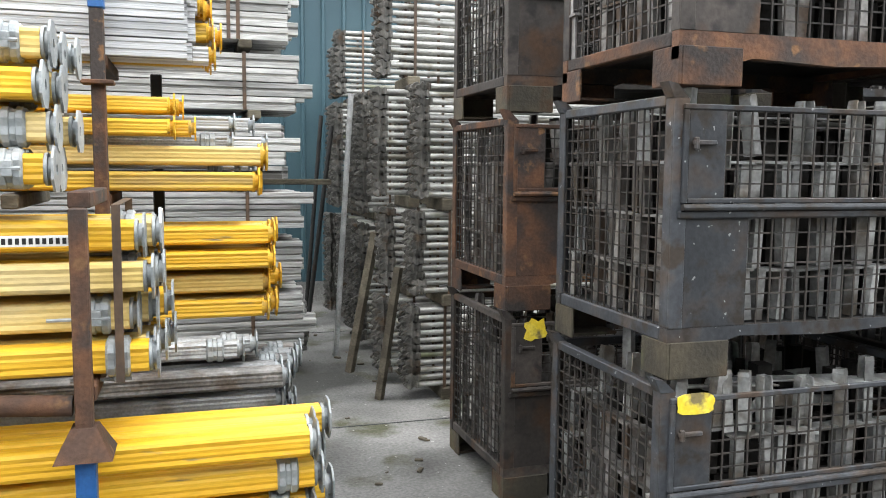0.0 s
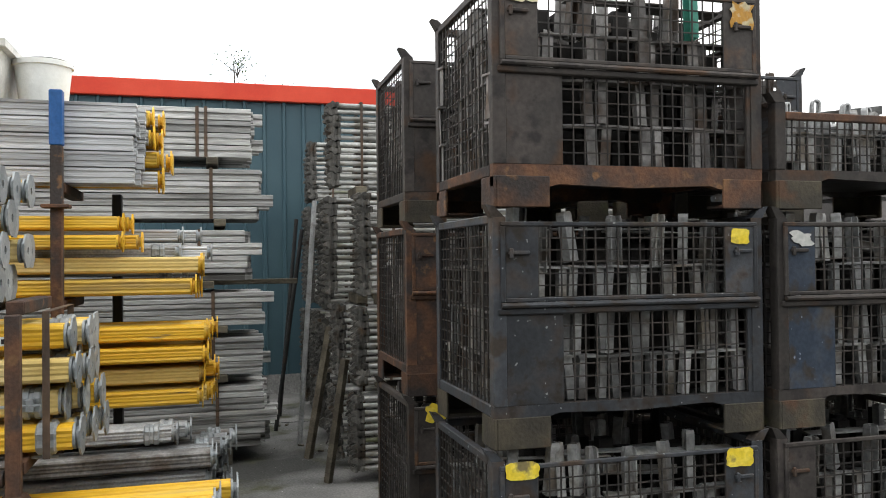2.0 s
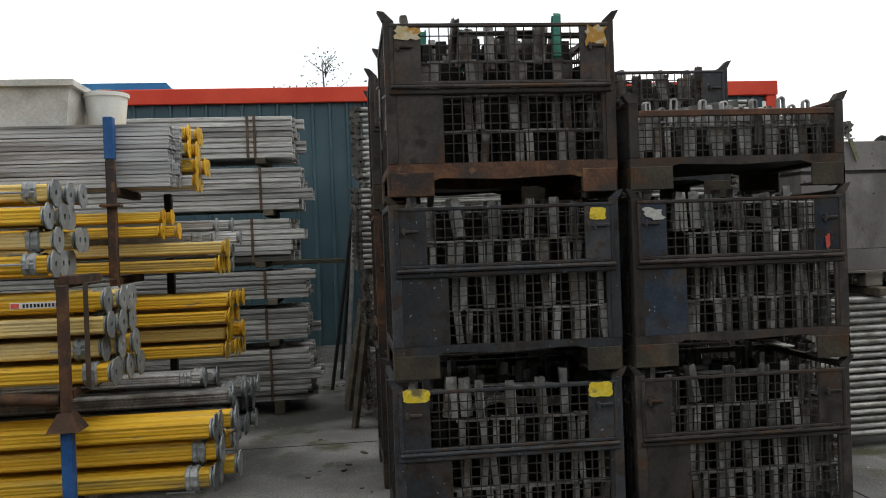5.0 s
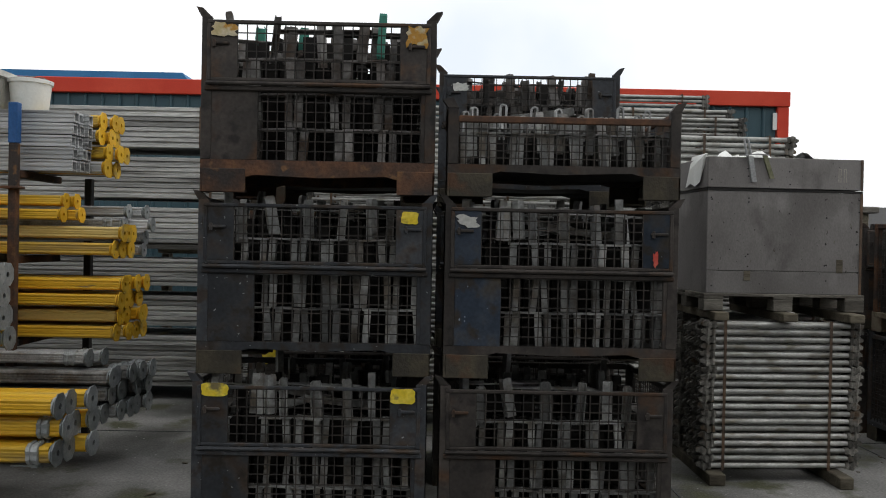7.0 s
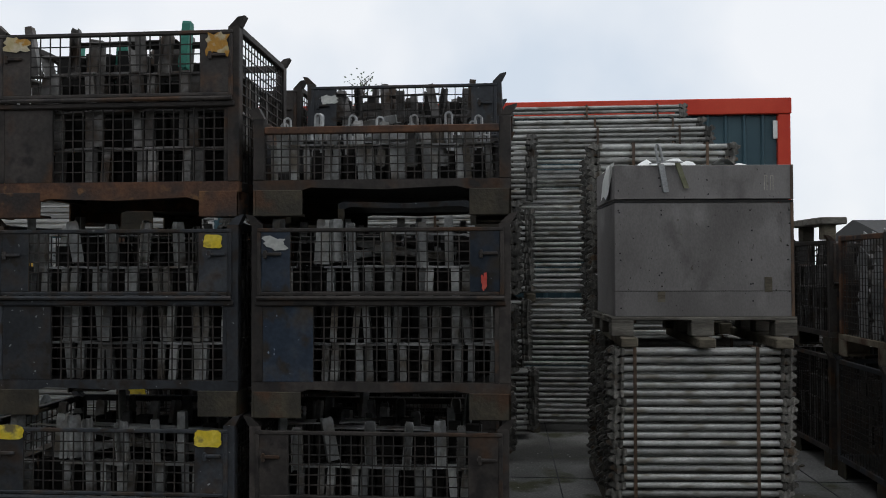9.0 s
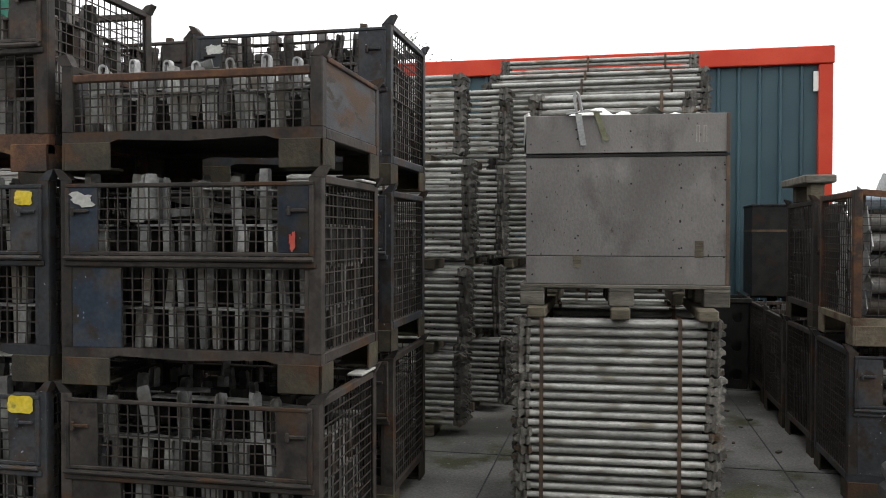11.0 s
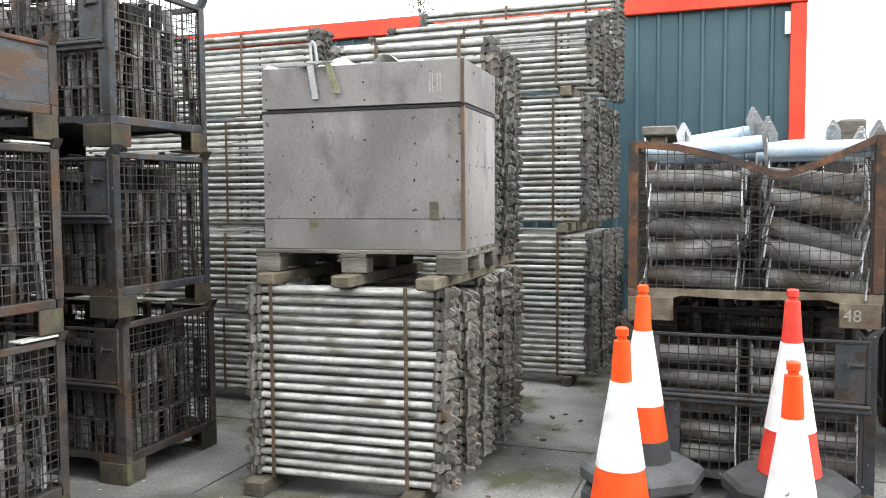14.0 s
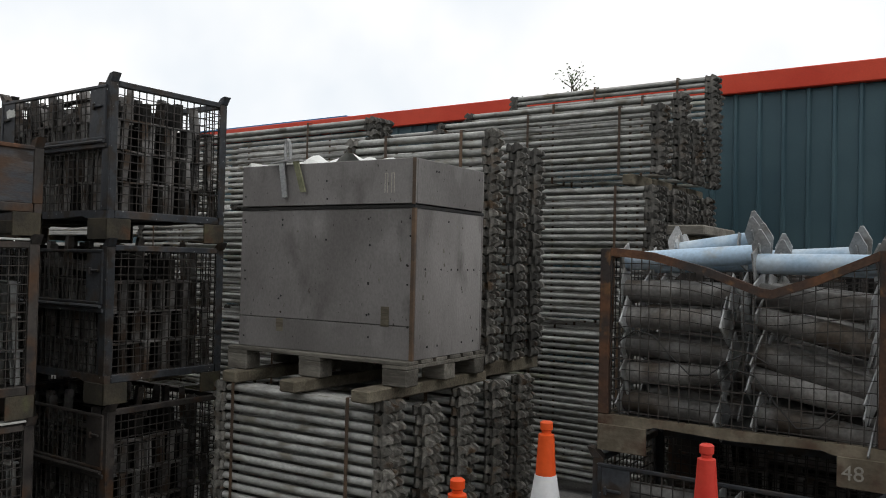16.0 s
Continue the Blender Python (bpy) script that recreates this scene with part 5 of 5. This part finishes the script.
o = tagged(new("timber_offcut", Build().bevel_box(-0.075, 0, 0, 0.075, 0.5, 0.19, 0.012).mesh("timber_offcut", M_PALLET)), "dark damp timber offcut lying across stillage rails", "timber offcut")
o.matrix_basis = pose(7.93, 5.50, 2 * PITCH - 0.026, 0, 0, 4)
box2 = thing("panelled_box", "dark grey panelled box with a steel strap, standing on a stillage", "box", pose(6.77, 8.46, PITCH + 0.012, 0, 0, -2))
for y in (0.0, 0.732):
    part("panel", Build().bevel_box(0, y, 0, 0.9, y + 0.018, 0.98, 0.003), M_DARK, box2)
for x in (0.0, 0.882):
    part("panel", Build().bevel_box(x, 0.019, 0, x + 0.018, 0.731, 0.98, 0.003), M_DARK, box2)
part("lid", Build().bevel_box(-0.01, -0.01, 0.981, 0.91, 0.76, 1.0, 0.003), M_DARK, box2)
part("strap", Build().box(-0.004, -0.004, 0.70, 0.904, -0.001, 0.725).box(-0.004, -0.001, 0.70, -0.001, 0.754, 0.725), M_BAND, box2, "dark steel strap")

# dark perforated steel crate in the passage
pc = thing("perforated_bin", "dark grey plastic bin with rows of round holes", "bin", pose(6.24, 8.2, 0, 0, 0, -3))


def holed_panel(w, h, t, rows, cols, r):
    """A panel with real round holes, cell by cell."""
    b = Build()
    cw, ch = w / cols, h / rows
    for i in range(cols):
        for j in range(rows):
            cx, cz = (i + 0.5) * cw, (j + 0.5) * ch
            sq, ci = [], []
            for k in range(16):
                a = 2 * math.pi * k / 16 + math.pi / 16
                s = max(abs(math.cos(a)) / (cw / 2), abs(math.sin(a)) / (ch / 2))
                sq.append((cx + math.cos(a) / s, cz + math.sin(a) / s))
                ci.append((cx + r * math.cos(a), cz + r * math.sin(a)))
            v = [(x, y, z) for y in (0, t) for x, z in sq] + [(x, y, z) for y in (0, t) for x, z in ci]
            f = []
            for k in range(16):
                n2 = (k + 1) % 16
                f += [(k, n2, 32 + n2, 32 + k), (16 + k, 48 + k, 48 + n2, 16 + n2), (32 + k, 32 + n2, 48 + n2, 48 + k)]
            b.add(v, f)
    return b


part("front_panel", holed_panel(0.46, 0.92, 0.03, 3, 2, 0.06).mesh("panel", M_DARK, weld=True), M_DARK, pc)
sp = part("side_panel", holed_panel(0.46, 0.92, 0.03, 3, 2, 0.06).mesh("panel", M_DARK, weld=True), M_DARK, pc)
sp.matrix_basis = pose(0.46, 0.0, 0, 0, 0, 90)
sp = part("side_panel", holed_panel(0.46, 0.92, 0.03, 3, 2, 0.06).mesh("panel", M_DARK, weld=True), M_DARK, pc)
sp.matrix_basis = pose(0.03, 0.03, 0, 0, 0, 90)
part("back_panel", Build().box(0.0, 0.46, 0, 0.46, 0.49, 0.92), M_DARK, pc)
part("rim", Build().bevel_box(-0.03, -0.03, 0.92, 0.49, 0.0, 0.97, 0.006).bevel_box(-0.03, 0.49, 0.92, 0.49, 0.52, 0.97, 0.006).bevel_box(-0.03, 0.0, 0.92, 0.0, 0.49, 0.97, 0.006).bevel_box(0.46, 0.0, 0.92, 0.49, 0.49, 0.97, 0.006), M_DARK, pc)

# ---- traffic cones, nested in stacks ----
def cone_body(parent_name, label, m, mats, extra, height=0.88, group="stacked traffic cones"):
    """Nested cones: the top one whole, the others shown by their stacked bases."""
    t = thing(parent_name, label, "traffic cone", m, group)
    z0 = 0.097 * extra
    r_at = lambda z: max(0.030, 0.131 - 0.157 * z)
    for k in range(extra + 1):
        zb = 0.097 * k
        s = 0.265 - 0.004 * k
        c = 0.10
        turn = radians(14 * (k % 2) + 4 * k)
        ring = [(s, c), (c, s), (-c, s), (-s, c), (-s, -c), (-c, -s), (c, -s), (s, -c)]
        rot = [(x * math.cos(turn) - y * math.sin(turn), x * math.sin(turn) + y * math.cos(turn)) for x, y in ring]
        b = Build().loft([[(x * q, y * q, z) for x, y in rot] for q, z in ((0.97, zb), (1.0, zb + 0.012), (1.0, zb + 0.05), (0.93, zb + 0.07), (0.80, zb + 0.08), (0.62, zb + 0.096))])
        part("base", b, M_RUBBER, t, "black rubber base")
    bands = [(0.0, 0.12, M_RUBBER), (0.12, 0.27, mats[0]), (0.27, 0.59, M_SLEEVE), (0.59, 0.74, mats[1])]
    if mats[2]:
        bands = [(0.0, 0.03, M_RUBBER), (0.03, 0.21, mats[0]), (0.21, 0.57, M_SLEEVE), (0.57, 0.74, mats[1])]
    for a, z, mat in bands:
        pts = [(r_at(a) + (0.003 if mat is M_SLEEVE else 0), z0 + 0.07 + a), (r_at(z) + (0.003 if mat is M_SLEEVE else 0), z0 + 0.07 + z)]
        if mat is mats[1]:
            pts += [(r_at(z) - 0.012, z0 + 0.075 + z), (r_at(z) - 0.012, z0 + 0.085 + z), (r_at(z) - 0.006, z0 + 0.09 + z), (r_at(z) - 0.006, z0 + 0.115 + z), (r_at(z) - 0.012, z0 + 0.12 + z)]
        part("sleeve" if mat is M_SLEEVE else "cone", Build().turned(pts, k=28), mat, t, "white reflective sleeve" if mat is M_SLEEVE else "", True)
    return t


O3 = (M_ORANGE, M_ORANGE, False)
R3 = (M_RED_CONE, M_RED_CONE, True)
cone_body("traffic_cone", "orange and white traffic cone nested on spare bases", pose(6.897, 3.555, 0, 0, 0, 20), O3, 4, 0.90)
cone_body("traffic_cone", "red and white traffic cone nested on spare bases", pose(7.497, 3.556, 0, 0, 0, 5), R3, 4, 0.90)
cone_body("traffic_cone", "orange and white traffic cone with scuffed sleeve", pose(6.877, 2.978, 0, 0.8, 0, 35), O3, 3, 0.90)
cone_body("traffic_cone", "orange and white traffic cone with scuffed sleeve", pose(7.472, 3.0, 0, 0, 0, 10), O3, 2, 0.90)

# ---- litter on the ground ----
lit = random.Random(4)
for i in range(40):
    s = lit.uniform(0.01, 0.032)
    b = Build().bevel_box(-s, -s * 0.5, 0, s, s * 0.5, s * 0.5, s * 0.12)
    o = tagged(new("wood_scrap", b.mesh("wood_scrap", M_BEARER)), "small dark scrap of timber on the concrete", "debris", "scraps on the ground")
    x, y = (lit.uniform(5.95, 6.6), lit.uniform(3.2, 7.5)) if i < 16 else (lit.uniform(0.9, 1.4), lit.uniform(3.0, 8.0))
    o.matrix_basis = pose(x, y, 0.0005, 0, 0, lit.uniform(0, 180))

# ---- distance: a tree behind the workshop and a far shed ----
tree = thing("tree", "thin-crowned tree behind the workshop roof", "tree", pose(0.9, 16.2, 0) @ Matrix.Diagonal((0.67, 0.67, 0.67, 1)))
trunk = Build().tube((0, 0, 0), (0.1, 0, 5.5), 0.16, 10, 0.07).tube((0.1, 0, 5.5), (-0.05, 0, 8.6), 0.07, 8, 0.012)
tips = []
tg = random.Random(2)
for i in range(34):
    h = tg.uniform(4.6, 8.5)
    a = tg.uniform(0, 6.28)
    ln = (9.2 - h) * tg.uniform(0.3, 0.6)
    p0 = Vector((0.05, 0, h))
    p1 = p0 + Vector((math.cos(a) * ln, math.sin(a) * ln, ln * 0.8))
    trunk.tube(p0, p1, 0.02, 5, 0.005)
    tips += [p0.lerp(p1, q) for q in (0.4, 0.55, 0.7, 0.85, 1.0, 1.08)]
part("trunk", trunk, M_BARK, tree)
crown = Build()
for p in tips:
    for k in range(2):
        c = p + Vector([tg.gauss(0, 0.16) for _ in range(3)])
        u = Vector([tg.gauss(0, 1) for _ in range(3)]).normalized() * 0.042
        v = u.orthogonal().normalized() * 0.032
        crown.add([c - u, c + v, c + u, c - v], [(0, 1, 2, 3)])
part("crown", crown, M_LEAF, tree)
bush = thing("tree", "low twiggy tree top behind the workshop roof", "tree", pose(-0.3, 16.2, 0) @ Matrix.Diagonal((0.62, 0.62, 0.62, 1)))
part("trunk", Build().tube((0, 0, 0), (0, 0, 7.6), 0.12, 8, 0.015), M_BARK, bush)
crown = Build()
for k in range(70):
    c = Vector((tg.gauss(0, 0.35), tg.gauss(0, 0.3), 7.4 + tg.gauss(0, 0.28)))
    u = Vector([tg.gauss(0, 1) for _ in range(3)]).normalized() * 0.06
    v = u.orthogonal().normalized() * 0.03
    crown.add([c - u, c + v, c + u, c - v], [(0, 1, 2, 3)])
part("crown", crown, M_LEAF, bush)
shed = thing("far_shed", "distant dark shed with a low pitched roof", "shed", pose(19, 30, 0))
part("wall", Build().box(0, 0, 0, 14, 8, 2.4), M_CONCRETE, shed)
part("roof", Build().loft([[(-0.4, -0.4, 2.4), (14.4, -0.4, 2.4), (14.4, 8.4, 2.4), (-0.4, 8.4, 2.4)], [(-0.4, 3.9, 3.6), (14.4, 3.9, 3.6), (14.4, 4.1, 3.6), (-0.4, 4.1, 3.6)]]), M_DARK, shed)
# stillages standing beyond the cage
for i, (x, y) in enumerate(((8.25, 5.3), (8.25, 6.3), (9.6, 5.3))):
    for k in range(2):
        put((still_brown, still_blue, still_rust)[(i + k) % 3], x, y, PITCH * k)
        put((load_old, load_old_top)[k], x, y, PITCH * k + 0.001)
